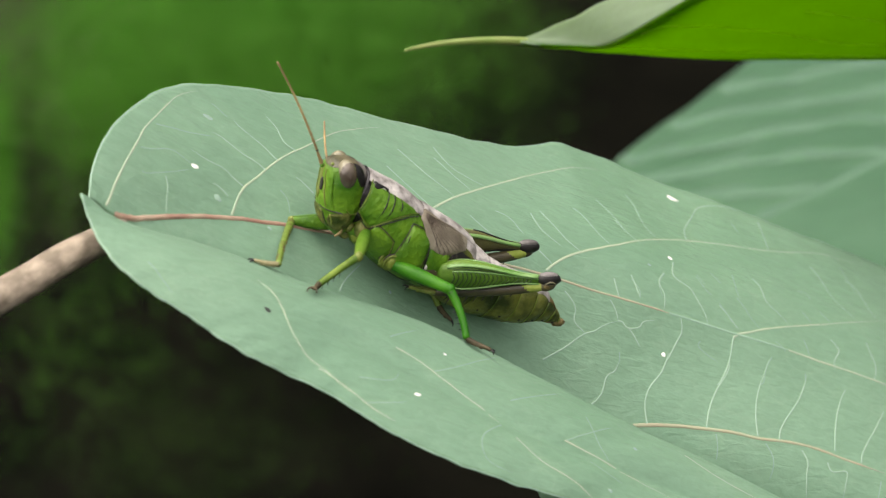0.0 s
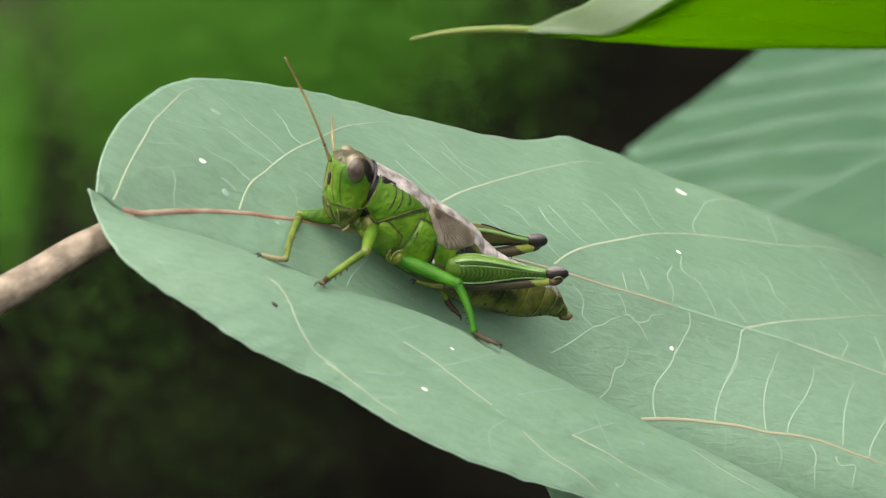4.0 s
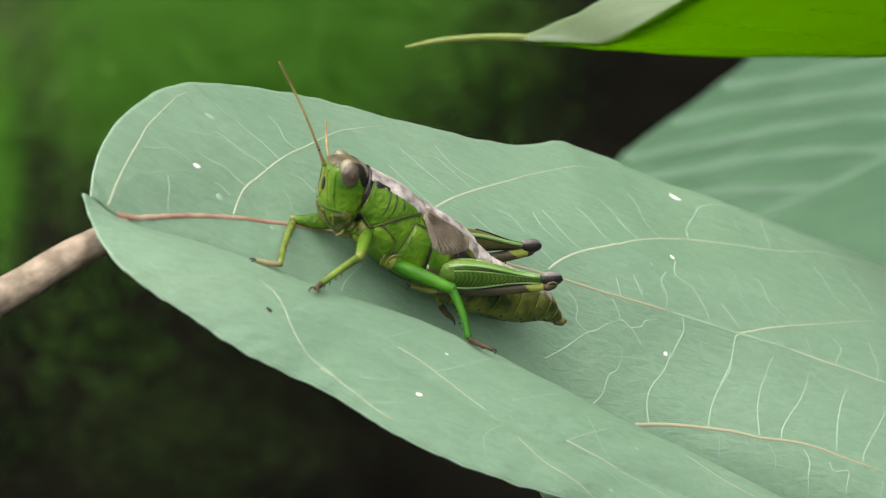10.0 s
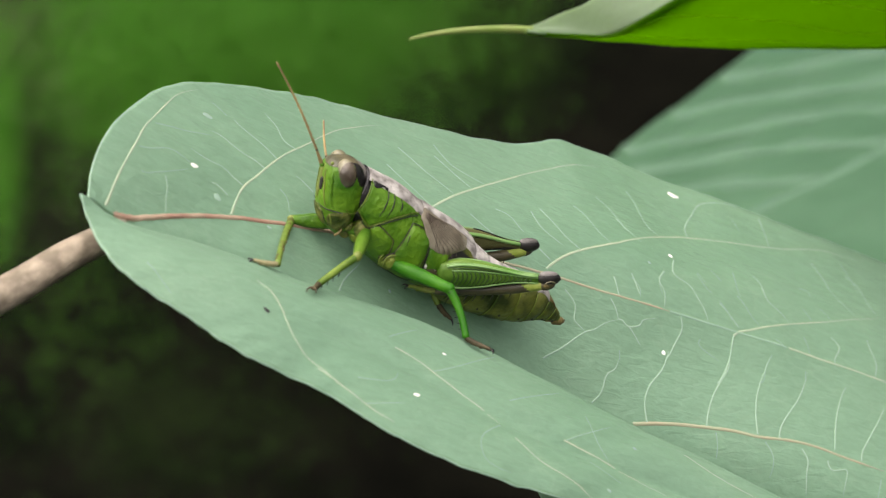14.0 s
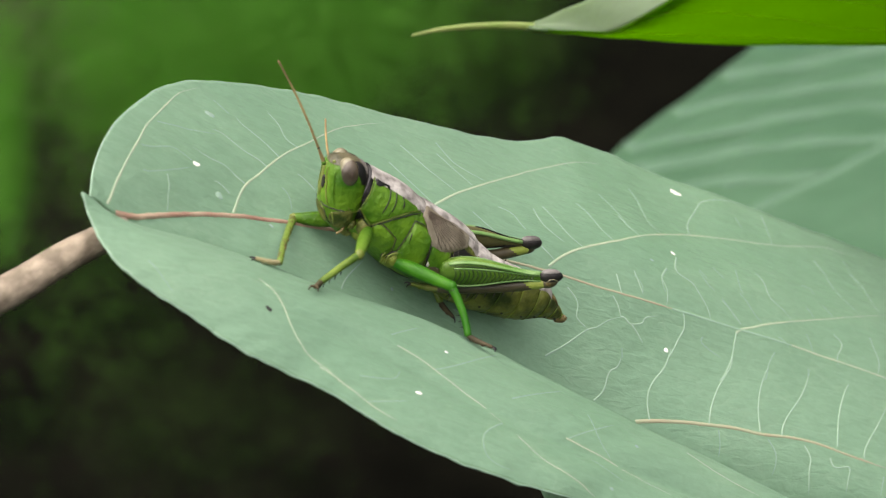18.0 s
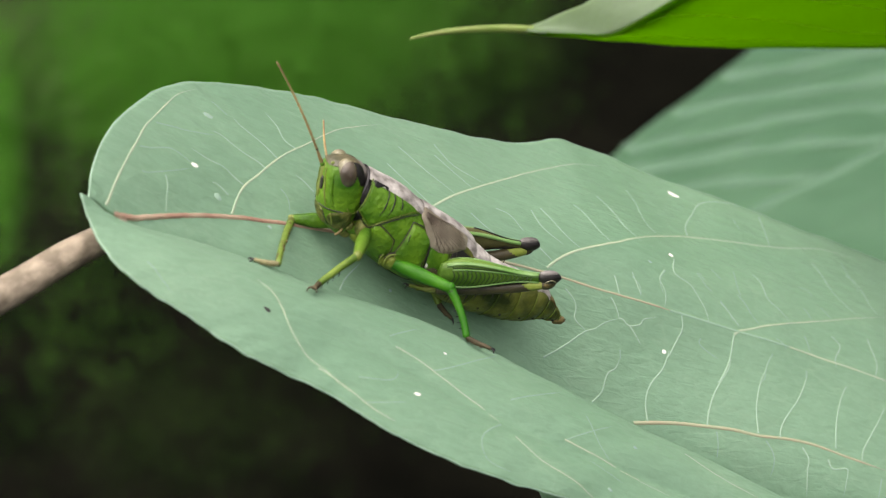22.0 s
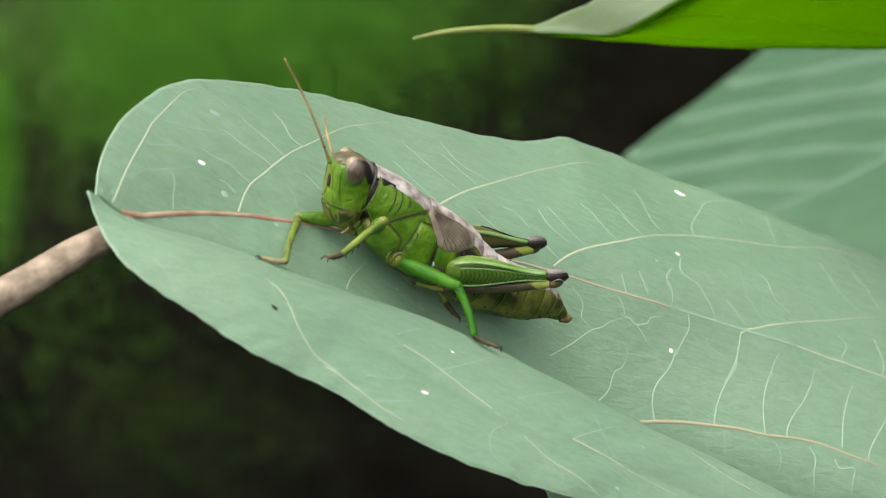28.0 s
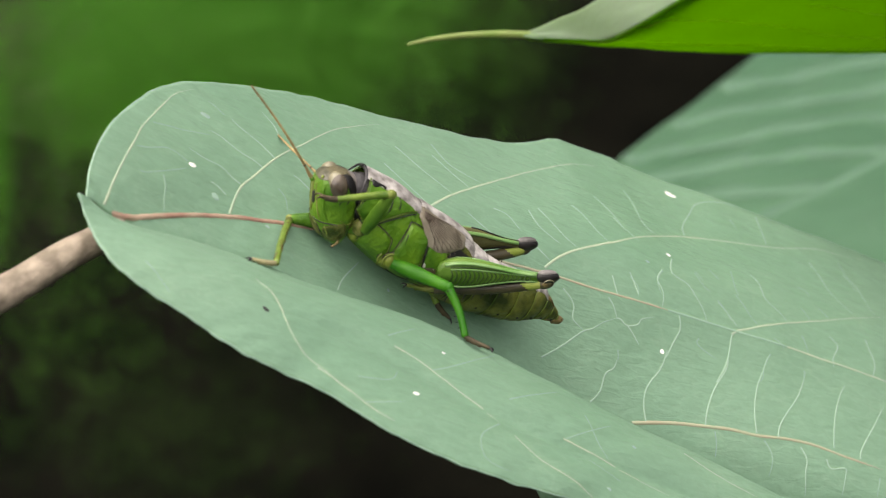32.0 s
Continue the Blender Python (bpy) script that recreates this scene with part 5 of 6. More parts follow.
for k in range(4):
    part("spine", tube("spine", [(2.6 + 0.8 * k, 0, -0.3), (2.9 + 0.8 * k, 0, -0.75)], [0.08, 0.03], DARK, n=6), fore_tibia)
COXA = np.array((26.72, 2.60, 3.95))
part("coxa", blob("coxa", COXA + (0.2, -0.6, 0.1), (0.95, 0.8, 1.05), JAW), hopper)

# right fore leg
FC, FK, FH, FT = [np.array(p) for p in [(28.51, -1.30, 2.49), (32.75, -1.50, 1.21), (37.43, 9.21, 0.38), (39.82, 8.92, -0.08)]]
straight("fore_femur", FC, FK, [0.7, 0.8, 0.66, 0.5], GREEN, hopper, "green upper fore leg")
part("knee", blob("knee", FK, (0.5, 0.5, 0.52), YELLOW, nu=10, nv=12), hopper)
t2 = straight("fore_tibia", FK, FH, [0.4, 0.36, 0.33, 0.34], MOTTLED, hopper, "spotted yellow-green lower fore leg", bow=(0.15, 0, 0))
for k in range(5):
    q = FK + (FH - FK) * (0.15 + 0.18 * k)
    part("spot", blob("spot", q + (0.05, 0.28, 0.1), (0.2, 0.16, 0.22), TAN, nu=6, nv=8), t2)
claw_foot(t2, FH, FT - FH, (0, 0, -1), float(np.linalg.norm(FT - FH)), PALE_FOOT)

# left middle leg
MC, MK, MH, MT = [np.array(p) for p in [(22.33, 2.60, 1.58), (17.58, 7.00, 2.53), (15.28, 10.59, -0.59), (12.99, 11.98, -0.48)]]
part("coxa", blob("coxa", MC + (0.2, -0.6, 0.2), (1.3, 1.1, 1.2), OLIVE), hopper)
part("trochanter", blob("trochanter", MC + (0.3, 0.1, 0.1), (0.6, 0.55, 0.72), OLIVE, turn=(0, 30, 0)), hopper, "yellowish hip ring")
for k, r in ((0, 0.95), (1, 1.4)):
    arc = [MC + np.array((0.2 + r * math.cos(a), 0.35 - 0.25 * k, 0.1 + r * math.sin(a))) for a in np.linspace(-0.6, 2.5, 14)]
    part("hip_ridge", tube("hip_ridge", arc, [0.07 + 0.07 * math.sin(math.pi * i / 13) for i in range(14)], YELLOW, n=7), hopper, "pale ridge round the hip")
    part("hip_groove", tube("hip_groove", [p + (0.12, -0.06, 0.14) for p in arc[2:12]], [0.07] * 10, NECK_SKIN, n=6), hopper)
straight("mid_femur", MC, MK, [0.6, 0.74, 0.74, 0.64, 0.56], GREEN_LEG, hopper, "vivid green upper middle leg")
part("knee", blob("knee", MK, (0.56, 0.56, 0.6), GREEN_LEG, nu=10, nv=12), hopper)
t2 = straight("mid_tibia", MK, MH, [0.5, 0.44, 0.4, 0.38, 0.38], GREEN_LEG, hopper, "vivid green lower middle leg", bow=(-0.25, 0, 0.1))
part("knee_ring", blob("knee_ring", MK * 0.94 + MH * 0.06, (0.42, 0.52, 0.42), DARK, nu=8, nv=10), t2)
for k in range(4):
    q = MK + (MH - MK) * (0.5 + 0.12 * k)
    part("spine", tube("spine", [q + (0.2, -0.2, 0.0), q + (0.42, -0.42, -0.2)], [0.06, 0.02], DARK, n=6), t2)
claw_foot(t2, MH, MT - MH, (0, 0, -1), float(np.linalg.norm(MT - MH)))
# right middle leg, half hidden behind the trunk
RC = MC * (1, -1, 1)
RK, RH, RT = [np.array(p) for p in [(17.50, -5.00, 2.40), (13.75, -0.30, -2.26), (11.95, 0.25, -3.20)]]
straight("mid_femur", RC, RK, [0.62, 0.8, 0.7, 0.58], GREEN_LEG, hopper, "vivid green upper middle leg")
t2 = straight("mid_tibia", RK, RH, [0.42, 0.4, 0.38], MOTTLED, hopper, "mottled brown-green lower middle leg")
claw_foot(t2, RH, RT - RH, (0, 0, -1), float(np.linalg.norm(RT - RH)))


def hind_leg(hip, knee, ankle, toe, mir):
    """Long jumping leg: herringbone thigh, black knee, shin folded under."""
    hip, knee, ankle, toe = [np.asarray(p, float) for p in (hip, knee, ankle, toe)]
    d = knee - hip
    length = float(np.linalg.norm(d))
    d = d / length
    out = np.array([0, mir * 1.0, 0])
    out = out - d * (out @ d)
    out /= np.linalg.norm(out)
    up = np.cross(d, out)
    up = up if up[2] > 0 else -up
    deep = [r * (1.0 if mir > 0 else 0.78) for r in (1.15, 1.62, 1.68, 1.52, 1.22, 0.9, 0.62, 0.5, 0.48)]
    pts = [hip + d * length * i / 8 + up * 0.15 * math.sin(math.pi * i / 8) for i in range(9)]
    thigh = part("hind_femur", tube("hind_femur", pts, [(r, r * 0.55) for r in deep], FEMUR if mir > 0 else INNER, n=20, steps=40, side=tuple(out)), hopper, "green thigh with a herringbone of dark grooves")
    dp = spline([(r,) for r in deep])
    ax = spline(pts)

    for face in ((1, -1) if mir > 0 else (1,)):
        def skin(t, h, lift=0.02):
            r = float(dp(t * 8)[0])
            return ax(t * 8) + up * r * h + face * out * (r * 0.55 * math.sqrt(max(0.0, 1 - h * h)) + lift)
        part("upper_edge", tube("upper_edge", [skin(t, 0.82, 0.0) for t in np.linspace(0.05, 0.93, 14)], [(0.16, 0.3)] * 14, RIDGE_PALE, n=8), thigh, "pale upper edge")
        part("upper_line", tube("upper_line", [skin(t, 0.60, 0.0) for t in np.linspace(0.1, 0.97, 14)], [0.08] * 14, RIDGE_DARK, n=6), thigh, "dark green line")
        part("middle_edge", tube("middle_edge", [skin(t, 0.48, 0.0) for t in np.linspace(0.1, 0.95, 14)], [0.09] * 14, RIDGE_PALE, n=6), thigh, "pale line")
        part("lower_edge", tube("lower_edge", [skin(t, -0.72, 0.0) for t in np.linspace(0.08, 0.95, 14)], [(0.12, 0.18)] * 14, RIDGE_PALE, n=8), thigh, "pale lower edge")
        for k in range(19):
            t = 0.1 + k * 0.042
            part("groove", tube("groove", [skin(t, 0.42), skin(t + 0.02, 0.1), skin(t + 0.008, -0.25), skin(t - 0.012, -0.62)], [0.06, 0.1, 0.1, 0.05], RIDGE_DARK, n=5, steps=8), thigh)
    # thick dark tube paints the shade along the thigh's underside
    part("lower_shade_line", tube("lower_shade_line", [skin(t, -0.96, 0.0) for t in np.linspace(0.06, 0.97, 14)], [0.3] * 14, DARK, n=6), thigh, "shade under the thigh, painted as a dark line")
    if mir < 0:
        part("inner_edge", tube("inner_edge", [ax(t * 8) + up * float(dp(t * 8)[0]) * 0.72 - out * float(dp(t * 8)[0]) * 0.40 for t in np.linspace(0.05, 0.93, 14)], [(0.2, 0.3)] * 14, RIDGE_PALE, n=8), thigh, "pale green upper edge")
    part("top_line", tube("top_line", [skin(t, 0.99, 0.0) for t in np.linspace(0.3, 0.97, 14)], [0.12] * 14, DARK if mir < 0 else RIDGE_PALE, n=6), thigh, "line along the top")
    part("knee", blob("knee", knee + d * 0.55 + up * 0.2, (1.3, 0.62, 0.72), DARK, turn=(0, 16, 0), nu=14, nv=18), thigh, "black knee")
    part("knee_lobe", blob("knee_lobe", knee + d * 0.45 - up * 0.5 + out * 0.08, (0.95, 0.52, 0.6), SHIN_DARK, turn=(0, 30, 0), nu=12, nv=16), thigh, "dark lower lobe of the knee")
    # cap in the knee's grey, made paler to paint the highlight along its top
    part("knee_cap", blob("knee_cap", knee + d * 0.45 + up * 0.62, (1.05, 0.46, 0.36), KNEE_GREY, turn=(0, 18, 0)), thigh, "grey top of the knee with its pale highlight painted in")
    arc = [knee + d * (0.0 + 1.3 * k / 7) + up * (-0.2 + 0.34 * math.sin(math.pi * k / 7)) + out * (0.62 - 0.2 * (k / 7) ** 2) for k in range(8)]
    part("knee_crescent", tube("knee_crescent", arc, [0.04, 0.07, 0.09, 0.1, 0.1, 0.09, 0.07, 0.04], CREAM, n=7), thigh, "cream crescent on the knee")
    part("knee_spot", blob("knee_spot", knee + d * 0.35 - up * 0.5 + out * 0.48, (0.42, 0.16, 0.26), TAN), thigh, "olive spot on the knee")
    part("knee_tip", tube("knee_tip", [knee + d * 0.9 + up * 0.35, knee + d * 1.45 + up * 0.25, knee + d * 1.8 + up * 0.1], [0.5, 0.36, 0.1], DARK, n=10, steps=10), thigh, "black knee tip")
    # past its yellow end the shin's dark colour holds the thigh's shade
    shin = straight("hind_tibia", knee + d * 0.3 - up * 0.55, ankle, [0.5, 0.6, 0.6, 0.55, 0.45], SHIN_DARK, hopper, "shin with black spines, yellow by the knee, the rest painted dark for shade", bow=(0, 0, -0.2))
    top = knee + d * 0.3 - up * 0.55
    straight("shin_top", top, top + (ankle - top) * (0.36 if mir > 0 else 0.42) + (0, 0, -0.15), [0.5, 0.58, 0.56, 0.5], SHIN_LIGHT, shin, "bright yellow upper end of the shin")
    s = ankle - knee
    for k in range(8):
        q = knee - up * 0.55 + s * (0.28 + 0.085 * k)
        for w in (0.25, -0.25):
            part("spine", tube("spine", [q + out * w - up * 0.3, q + out * w * 2 - up * 0.85 + s * 0.03], [0.09, 0.03], DARK, n=6), shin)
    claw_foot(shin, ankle, toe - ankle, (0, 0, -1), float(np.linalg.norm(toe - ankle)), YELLOW)


hind_leg(*((17.27, 3.20, 2.29), (6.87, 4.60, 5.62), (16.2, 2.30, 0.05), (19.3, 2.30, -0.35)), 1)
hind_leg(*((14.83, -3.20, 3.76), (5.45, -4.60, 5.05), (12.01, -3.00, 2.21), (12.44, -2.80, 0.24)), -1)
for mir in (1, -1):
    coxa = part("hind_coxa", blob("hind_coxa", (18.2, 2.3 * mir, 1.9), (1.7, 1.1, 1.5), SHIN_DARK, turn=(0, 20, 0)), hopper, "black hind hip with pale flecks")
    for dx, dz, r in ((0.9, 0.7, 0.24), (0.2, 1.1, 0.2), (1.2, -0.2, 0.2), (-0.3, 0.5, 0.16)):
        part("pale_fleck", blob("pale_fleck", (18.2 + dx, 3.15 * mir, 1.9 + dz), (r, 0.16, r * 1.5), GREY, nu=6, nv=8, turn=(0, 30, 0)), coxa)

# ---- the shrub's stem, undergrowth and ground ----
GROUND_Z = -700.0
_n = 90
_gx = np.sign(np.linspace(-1, 1, _n)) * np.abs(np.linspace(-1, 1, _n)) ** 3 * 60000
_V = np.zeros((_n, _n, 3))
for _i in range(_n):
    for _j in range(_n):
        _V[_i, _j] = (_gx[_i], _gx[_j], GROUND_Z - 20 + 40 * noise.noise((_gx[_i] * 0.004, _gx[_j] * 0.004, 0.5)))
ground = tagged(new("ground", mesh_of("ground", list(_V.reshape(-1, 3)), grid_faces(_n, _n), SOIL)), "soil under the shrubs, its shade painted in as near-black", "ground", kind="structure")


def leaf_cloud(centre, spread, count, size, material, seed, label):
    """A loose clump of small leaves, thinning out from its middle."""
    rs = np.random.RandomState(seed)
    c = np.asarray(centre) + rs.normal(size=(count, 3)) * spread
    rx, ry, rz = rs.uniform(-0.3, 1.3, count), rs.uniform(-0.6, 0.6, count), rs.uniform(-3.1, 3.1, count)
    L, W = size * rs.uniform(0.7, 1.4, count), size * rs.uniform(0.4, 0.65, count)
    shape = np.array(((0, 0, 0), (0.3, 0.5, 0.08), (0.7, 0.4, 0.05), (1, 0, -0.1), (0.7, -0.4, 0.05), (0.3, -0.5, 0.08)))
    p = shape[None] * np.stack([L, W, L], 1)[:, None]
    for i, j, w in ((1, 2, rx), (2, 0, ry), (0, 1, rz)):
        co, si = np.cos(w)[:, None], np.sin(w)[:, None]
        p[..., i], p[..., j] = p[..., i] * co - p[..., j] * si, p[..., i] * si + p[..., j] * co
    verts = (p + c[:, None]).reshape(-1, 3) * MM
    loops = (np.arange(count)[:, None] * 6 + np.array((0, 1, 2, 3, 0, 3, 4, 5))).ravel()
    me = bpy.data.meshes.new("shrub_foliage")
    me.vertices.add(len(verts))
    me.vertices.foreach_set("co", verts.ravel())
    me.loops.add(len(loops))
    me.loops.foreach_set("vertex_index", loops)
    me.polygons.add(count * 2)
    me.polygons.foreach_set("loop_start", np.arange(count * 2) * 4)
    me.update(calc_edges=True)
    me.materials.append(material)
    return tagged(new("shrub_foliage", me), label, "foliage", kind="stuff")


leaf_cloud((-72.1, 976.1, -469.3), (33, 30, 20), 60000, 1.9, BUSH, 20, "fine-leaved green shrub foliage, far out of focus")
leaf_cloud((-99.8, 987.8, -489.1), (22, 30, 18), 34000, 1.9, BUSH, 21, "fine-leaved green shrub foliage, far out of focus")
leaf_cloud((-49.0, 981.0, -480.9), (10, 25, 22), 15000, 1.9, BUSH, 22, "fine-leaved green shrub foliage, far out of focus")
# clumps of the darker leaf copies carry painted shade
leaf_cloud((-145.0, 1011.8, -487.4), (32, 30, 26), 24000, 2.1, LEAF_PAINTED_DIM, 23, "dim shrub foliage, far out of focus")
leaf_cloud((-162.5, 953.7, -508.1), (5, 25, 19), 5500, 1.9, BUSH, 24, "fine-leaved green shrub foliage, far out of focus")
leaf_cloud((-130.5, 895.9, -548.2), (20, 30, 14), 450, 1.6, BUSH, 25, "dim shrub foliage, far out of focus")
leaf_cloud((-93.4, 833.3, -556.6), (30, 25, 14), 1600, 1.4, LEAF_PAINTED_SHADE, 26, "dim shrub foliage, far out of focus")
leaf_cloud((-5.1, 1040.8, -497.4), (22, 25, 9), 4200, 1.9, LEAF_PAINTED_SHADE, 27, "dim shrub foliage, far out of focus")
leaf_cloud((20.8, 1056.7, -529.7), (13, 25, 14), 2600, 1.9, LEAF_PAINTED_SHADE, 28, "dim shrub foliage, far out of focus")


def thicket(name, count, lo, hi, size, material, seed, label):
    """Many small leaves with random turns filling a box: added canopy and undergrowth."""
    rnd = random.Random(seed)
    verts, faces = [], []
    for _ in range(count):
        c = np.array([rnd.uniform(lo[k], hi[k]) for k in range(3)])
        m = np.array(Euler((rnd.uniform(-0.7, 0.7), rnd.uniform(-0.7, 0.7), rnd.uniform(0, 6.28))).to_matrix())
        L, W = size * rnd.uniform(0.7, 1.3), size * rnd.uniform(0.35, 0.6)
        k = len(verts)
        for x, y, z in ((0, 0, 0), (0.3, 0.5, 0.08), (0.7, 0.4, 0.05), (1, 0, -0.1), (0.7, -0.4, 0.05), (0.3, -0.5, 0.08)):
            verts.append(c + m @ np.array([x * L, y * W, z * L]))
        faces += [(k, k + 1, k + 2, k + 3), (k, k + 3, k + 4, k + 5)]
    return tagged(new(name, mesh_of(name, verts, faces, material, smooth=False)), label, "foliage", kind="stuff")


# unseen canopy added above the view to keep the background dark
thicket("added_shade_canopy", 2500, (20, 480, 350), (1600, 2800, 700), 130, LEAF_PAINTED_SHADE, 5, "unseen dense leaf canopy added overhead to shade the background")
thicket("added_shade_canopy", 950, (-1600, 480, 350), (20, 2800, 700), 130, LEAF_PAINTED_SHADE, 15, "unseen loose leaf canopy added overhead, thinned to let light through")
thicket("low_undergrowth", 5000, (-1300, 1500, -720), (1300, 3200, -600), 26, LEAF_PAINTED_SHADE, 6, "low undergrowth with shade painted into its leaf colour")



def hedge(count, r0, r1, z0, z1, size, material, seed, label):
    """Unseen shrubs added round the spot on the viewer's side to block low light."""
    rnd = random.Random(seed)
    verts, faces = [], []
    for _ in range(count):
        w, r = radians(rnd.uniform(150, 390)), rnd.uniform(r0, r1)
        c = np.array([r * math.cos(w), r * math.sin(w), rnd.uniform(z0, z1) + 90 * math.sin(3 * w) + 60 * math.sin(7 * w)])
        m = np.array(Euler((rnd.uniform(-0.9, 0.9), rnd.uniform(-0.9, 0.9), rnd.uniform(0, 6.28))).to_matrix())
        L, W = size * rnd.uniform(0.7, 1.3), size * rnd.uniform(0.4, 0.65)
        k = len(verts)
        for x, y, z in ((0, 0, 0), (0.3, 0.5, 0.08), (0.7, 0.4, 0.05), (1, 0, -0.1), (0.7, -0.4, 0.05), (0.3, -0.5, 0.08)):
            verts.append(c + m @ np.array([x * L, y * W, z * L]))
        faces += [(k, k + 1, k + 2, k + 3), (k, k + 3, k + 4, k + 5)]
    return tagged(new("light_blocking_shrubs", mesh_of("light_blocking_shrubs", verts, faces, material, smooth=False)), label, "foliage", kind="stuff")


# added out of view to cut the sky's light from the front
hedge(3600, 950, 1500, -720, 320, 110, LEAF_PAINTED_SHADE, 8, "unseen shrubs added round the viewer to block low light")

# stems that carry the leaves, beyond the picture
shrub_stem = tagged(new("shrub_stem"), "brown upright shrub stem", "stem")
part("stem", tube("stem", [(-150, -60, -730), (-140, -50, -400), (-128, -42, -30), (-122, -40, 150)], [9, 8, 6, 5], BARK, n=14, steps=30), shrub_stem)

# ---- what moves ----
# left fore leg: seconds, knee, ankle
FORE = [
    (0, 29.18, 8.03, 3.24, 33.24, 10.57, -0.05),
    (25, 29.25, 7.99, 3.21, 33.24, 10.57, -0.05),
    (25.5, 29.29, 8.01, 3.61, 32.79, 9.95, -0.09),
    (27.5, 28.96, 7.77, 6.01, 31.92, 8.97, 1.6),
    (28, 28.78, 7.41, 6.88, 32.09, 9.04, 2.87),
    (28.5, 28.42, 6.69, 8, 32.16, 8.67, 4.55),
    (28.8, 27.14, 4.92, 9.47, 32.34, 6.45, 10.05),
    (29, 27.25, 5.27, 9.3, 32.23, 3.98, 7.51),
    (29.5, 27.1, 6.78, 8.25, 31.99, 4.49, 7.48),
    (30, 28.11, 7.48, 7.15, 32.89, 4.88, 7.4),
    (30.5, 28.09, 7.7, 6.8, 33.11, 5.61, 7.22),
    (31, 28.62, 7.53, 6.79, 32.9, 4.34, 5.69),
    (31.5, 28.82, 7.71, 6.29, 33.58, 5.93, 4.33),
    (32, 27.23, 5.08, 9.39, 32.09, 4.52, 6.99),
]
# head: seconds, nod down, lean to its left, turn, and slide of the neck
HEAD_MOVES = [
    (0.0, 0, 0, 0, 0, 0, 0), (25.0, 0, 0, 0, 0, 0, 0), (25.5, 0, 0, 0, 0, 0, 0), (27.5, 0, 0, 0, 0, 0, 0), (28.0, 0, 0, 0, 0, 0, 0), (28.5, 0, 0, 0, 0, 0, 0), (28.8, 7, 2, 0, -0.2, 0, -0.9), (29.0, 9, 3, 0, -0.1, 0, -0.9),
    (29.5, 10, 3, 0, -0.05, 0, -1.1), (30.0, 8, 3, 0, 0.0, 0, -1.2), (30.5, 8, 2, 0, 0.0, 0, -1.35), (31.0, 6, 2, 0, -0.05, 0, -1.1),
    (31.5, 1, 1, 0, -0.1, 0, -1.1), (32.0, 6, 2, 0, -0.25, 0, -1.05)]
# where the standing foot points, in the space of the lower leg
FOOT_DOWN = (8.49, 1.82, 1.09)
# feelers: seconds, tip of the left one, tip of the right one
FEELERS = [
    (0, 42.86, -0.07, 17.19, 28.89, -12.55, 8.64),
    (25, 42.92, -0.03, 17.12, 28.96, -12.57, 8.47),
    (25.5, 42.89, -0.25, 17.14, 29, -12.58, 8.56),
    (27.5, 42.8, -0.07, 17.25, 29.41, -12.7, 8.56),
    (28, 42.86, -0.08, 17.18, 29.58, -12.74, 8.42),
    (28.5, 42.7, -0.12, 17.35, 30.22, -12.87, 8.14),
    (28.8, 43.24, 1.32, 15.73, 31.61, -11.79, 4.2),
    (29, 43.87, 1.74, 14.75, 32.51, -11.58, 2.99),
    (29.5, 44.85, 1.28, 13.38, 32.77, -11.62, 2.87),
    (30, 44.55, 0.68, 13.45, 33.83, -12.24, 6.13),
    (30.5, 44.21, 0.07, 13.56, 34.03, -12.24, 6.98),
    (31, 44.35, 0.15, 13.88, 34.34, -12.23, 7.16),
    (31.5, 43.9, 0.7, 15.04, 32.42, -12.24, 9.02),
    (32, 44.07, 0.21, 14, 33.11, -12.23, 5.78),
]


def motions():
    walk(fore_femur, [(t, aim(COXA, (kx, ky, kz))) for t, kx, ky, kz, ax, ay, az in FORE])
    walk(fore_tibia, [(t, aim((kx, ky, kz), (ax, ay, az))) for t, kx, ky, kz, ax, ay, az in FORE])
    walk(fore_foot, [(t, aim((5.4, 0, 0), tip)) for t, tip in ((0.0, FOOT_DOWN), (25.4, FOOT_DOWN), (27.5, (7.0, 0.2, 0.9)), (28.5, (7.1, 0.2, 0.7)), (28.8, (6.0, 0.8, 1.6)), (29.0, (7.4, 0, 0.5)), (32.0, (7.4, 0, 0.5)))])
    heads = {}
    for t, nod, lean, turn, dx, dy, dz in HEAD_MOVES:
        heads[t] = pose(*((NECK + (dx, dy, dz)) * MM), -lean, nod, turn)
    walk(head, sorted(heads.items()))
    left, right = [], []
    for t, lx, ly, lz, rx, ry, rz in FEELERS:
        inv = heads[t].inverted()
        for rows, socket, tip in ((left, ANT_L, (lx, ly, lz)), (right, ANT_R, (rx, ry, rz))):
            tip_in = inv @ (Vector(tip) * MM)
            rows.append((t, aim(socket, tip_in / MM)))
    walk(ant_left, left)
    walk(ant_right, right)
    walk(upper_leaf, [(t, pose(x, y, z)) for t, x, y, z in UPPER_SWAY])
    walk(rear_leaf, [(t, pose(x, y, z)) for t, x, y, z in REAR_SWAY])


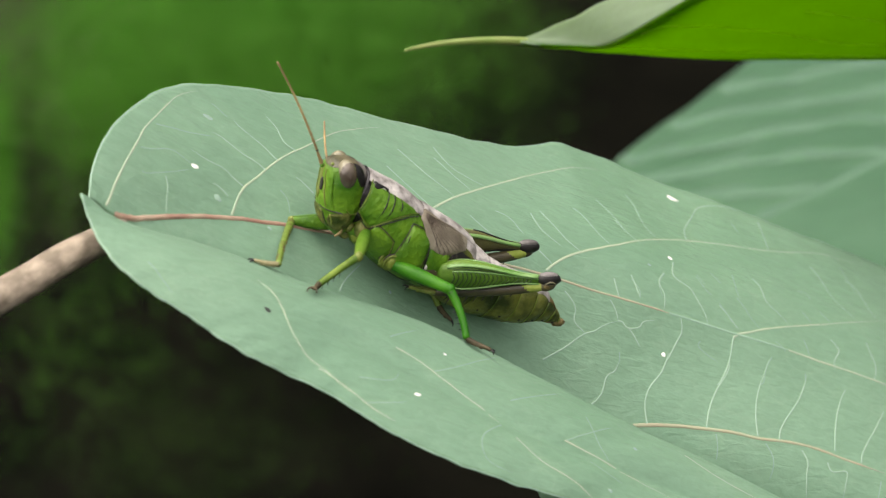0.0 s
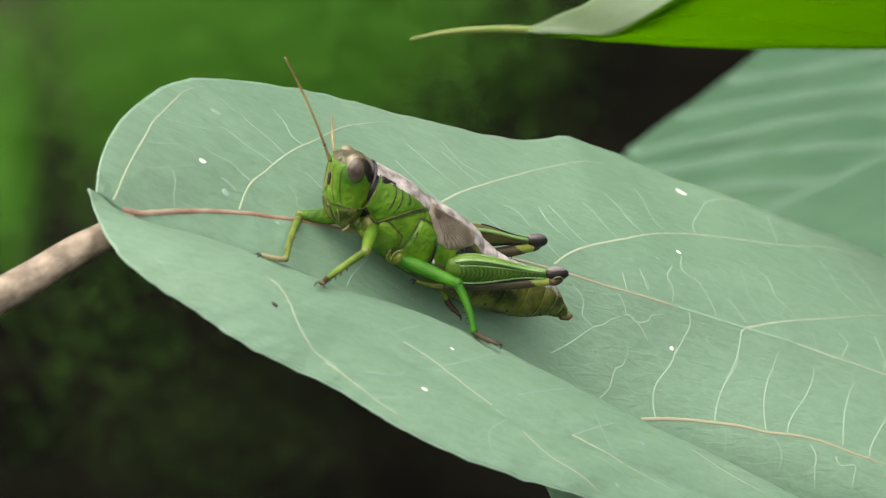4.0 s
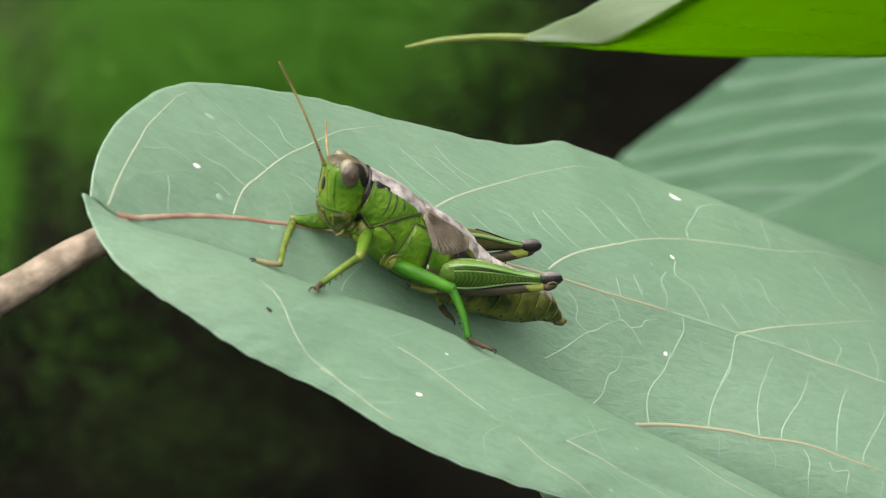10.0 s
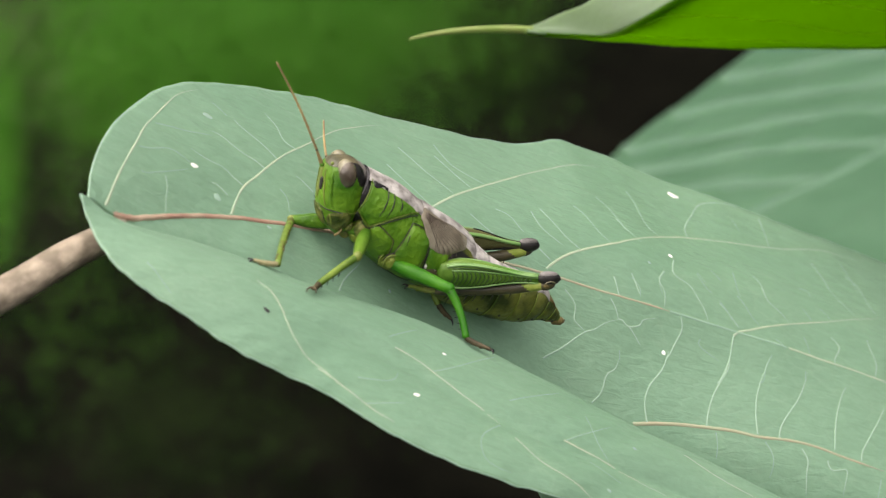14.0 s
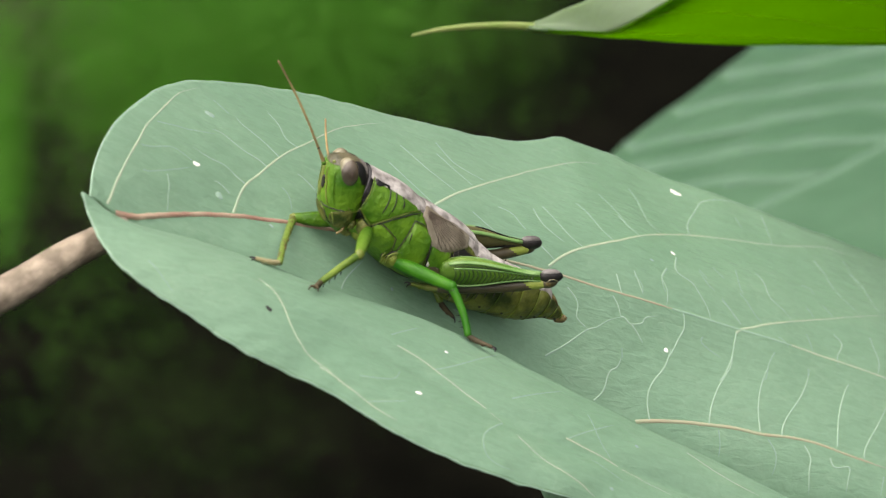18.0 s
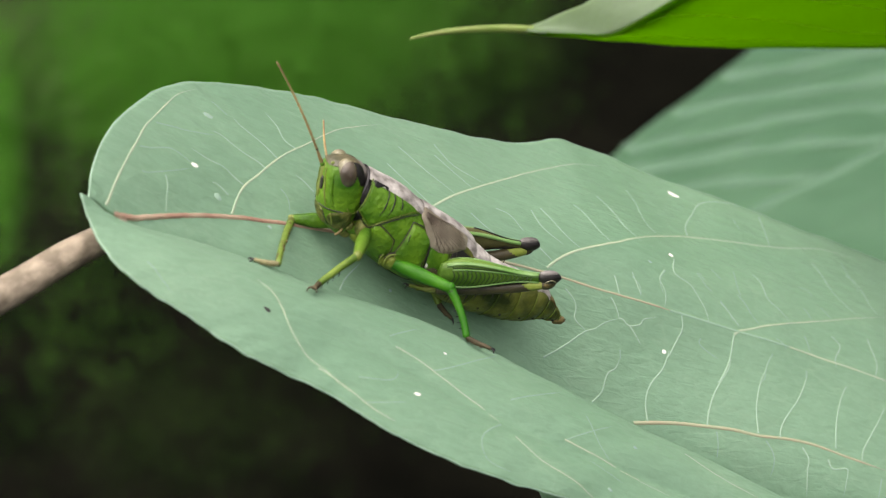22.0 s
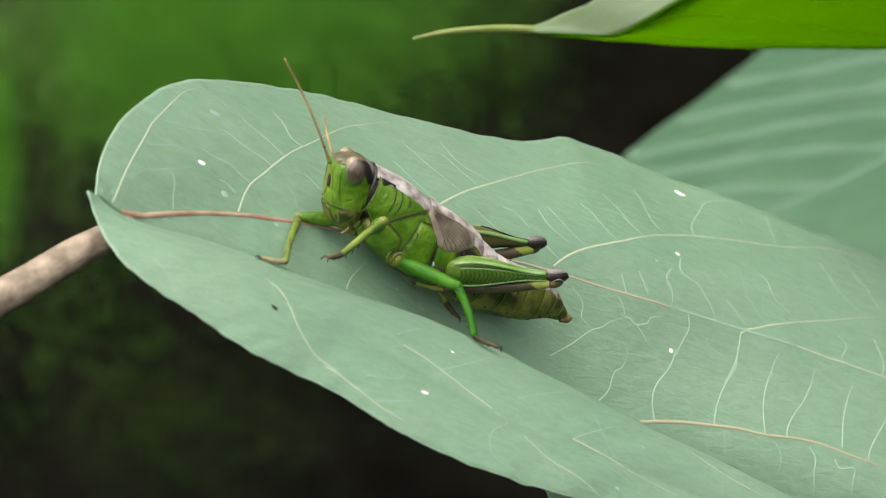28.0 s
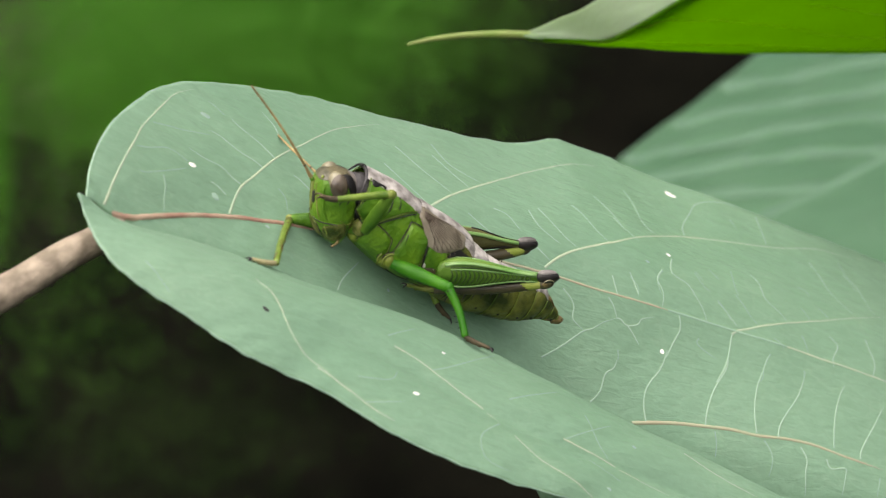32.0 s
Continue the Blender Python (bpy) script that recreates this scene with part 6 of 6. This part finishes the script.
UPPER_SWAY = [
    (0, 0, 0, 0),
    (0.5, -0.00043, -6e-05, -0.0001),
    (1, -0.00039, -1e-05, -2e-05),
    (1.5, -0.00073, -0.00023, -0.0004),
    (2, -0.00094, -0.0002, -0.00034),
    (2.5, -0.00087, -5e-05, -9e-05),
    (3, -0.00037, -0.00025, -0.00044),
    (3.5, -0.00058, 0.00021, 0.00036),
    (5.5, 0.00019, 0.00029, 0.0005),
    (6, -0.00041, 2e-05, 4e-05),
    (6.5, -3e-05, 2e-05, 3e-05),
    (7, -0.00076, 2e-05, 3e-05),
    (7.5, 3e-05, -0.00011, -0.0002),
    (8, -0.00032, -0.00011, -0.00019),
    (8.5, -0.00053, -9e-05, -0.00016),
    (9, -4e-05, 4e-05, 6e-05),
    (9.5, -0.00052, -0.00023, -0.00039),
    (10, -0.0002, 5e-05, 9e-05),
    (10.5, -0.00014, -3e-05, -4e-05),
    (11, -8e-05, 3e-05, 5e-05),
    (11.5, 5e-05, -1e-05, -2e-05),
    (12, 0.00024, 0.00015, 0.00026),
    (12.5, 0.00029, 0.00018, 0.00031),
    (13, 0.00027, 0.00024, 0.00042),
    (13.5, 0.0001, 0.00027, 0.00047),
    (14, 0.00046, 0.00039, 0.00067),
    (14.5, -2e-05, 0.00011, 0.00019),
    (16.5, 0.00016, 0.00029, 0.0005),
    (17, 0.00037, 0.0004, 0.00069),
    (17.5, 0.00026, 0.00026, 0.00044),
    (18, 0.00034, 0.00042, 0.00073),
    (18.5, 0.00038, 0.00038, 0.00066),
    (19, 0.00068, 0.00063, 0.00108),
    (19.5, 0.00031, 0.00036, 0.00063),
    (20, 0.00032, 0.00039, 0.00068),
    (20.5, 0.00017, 0.00019, 0.00032),
    (21, 0.00028, 0.00027, 0.00046),
    (21.5, 0.00049, 0.00052, 0.0009),
    (22, 0.00048, 0.00038, 0.00065),
    (22.5, 0.00031, 0.00032, 0.00056),
    (23, 0.00043, 0.00032, 0.00055),
    (23.5, 0.00036, 0.00038, 0.00065),
    (24, 0.00012, 0.00018, 0.0003),
    (24.5, 0.00047, 0.00054, 0.00094),
    (25, 0.00042, 0.00036, 0.00063),
    (25.5, -7e-05, 0.00026, 0.00045),
    (27.5, 0.00032, 0.0005, 0.00087),
    (28, 0.00017, 0.00027, 0.00046),
    (28.5, 6e-05, 0.00035, 0.00061),
    (29, 0.00044, 0.00024, 0.00042),
    (29.5, -5e-05, 0.00023, 0.00039),
    (30, 0.0003, 0.00036, 0.00063),
    (30.5, 0.00041, 8e-05, 0.00014),
    (31, 0.00027, 0.00036, 0.00062),
    (31.5, 0.00067, 0.00018, 0.00031),
    (32, 0.00064, 9e-05, 0.00015),
]
REAR_SWAY = [
    (0, 0.0006, 0, 0),
    (1, 0.00001, -0.00024, -0.00041),
    (2, -0.00076, -0.00037, -0.00063),
    (3, -0.0007, -0.00031, -0.00054),
    (5.5, 0.00037, 0.0001, 0.00018),
    (6.5, 0.00046, 0.00011, 0.00018),
    (7.5, 0.00057, -0.00011, -0.00019),
    (8.5, 0.00044, -0.0003, -0.00051),
    (9.5, 0.00035, -0.00023, -0.0004),
    (10.5, 0.0005, -7e-05, -0.00013),
    (11.5, 0.00071, 8e-05, 0.00015),
    (12.5, 0.00071, 0.00017, 0.00029),
    (13.5, 0.00052, 2e-05, 4e-05),
    (14.5, 0.00036, -0.00016, -0.00028),
    (17, 0, -0.00022, -0.00038),
    (18, -0.00011, -0.00021, -0.00036),
    (19, -0.00011, -0.00016, -0.00028),
    (20, 0.00016, -8e-05, -0.00014),
    (21, 0.00032, 4e-05, 7e-05),
    (22, 0.00056, -2e-05, -3e-05),
    (23, 0.00064, -0.00025, -0.00043),
    (24, 0.00066, -0.00062, -0.00107),
    (25, 0.00078, -0.00089, -0.00155),
    (27.5, 0.0009, -0.00053, -0.00092),
    (28.5, 0.00112, -0.00071, -0.00123),
    (29.5, 0.00115, -0.00063, -0.0011),
    (30.5, 0.00103, -0.0006, -0.00103),
    (31.5, 0.00139, -0.0006, -0.00105),
    (32, 0.00163, -0.00061, -0.00105),
]
motions()
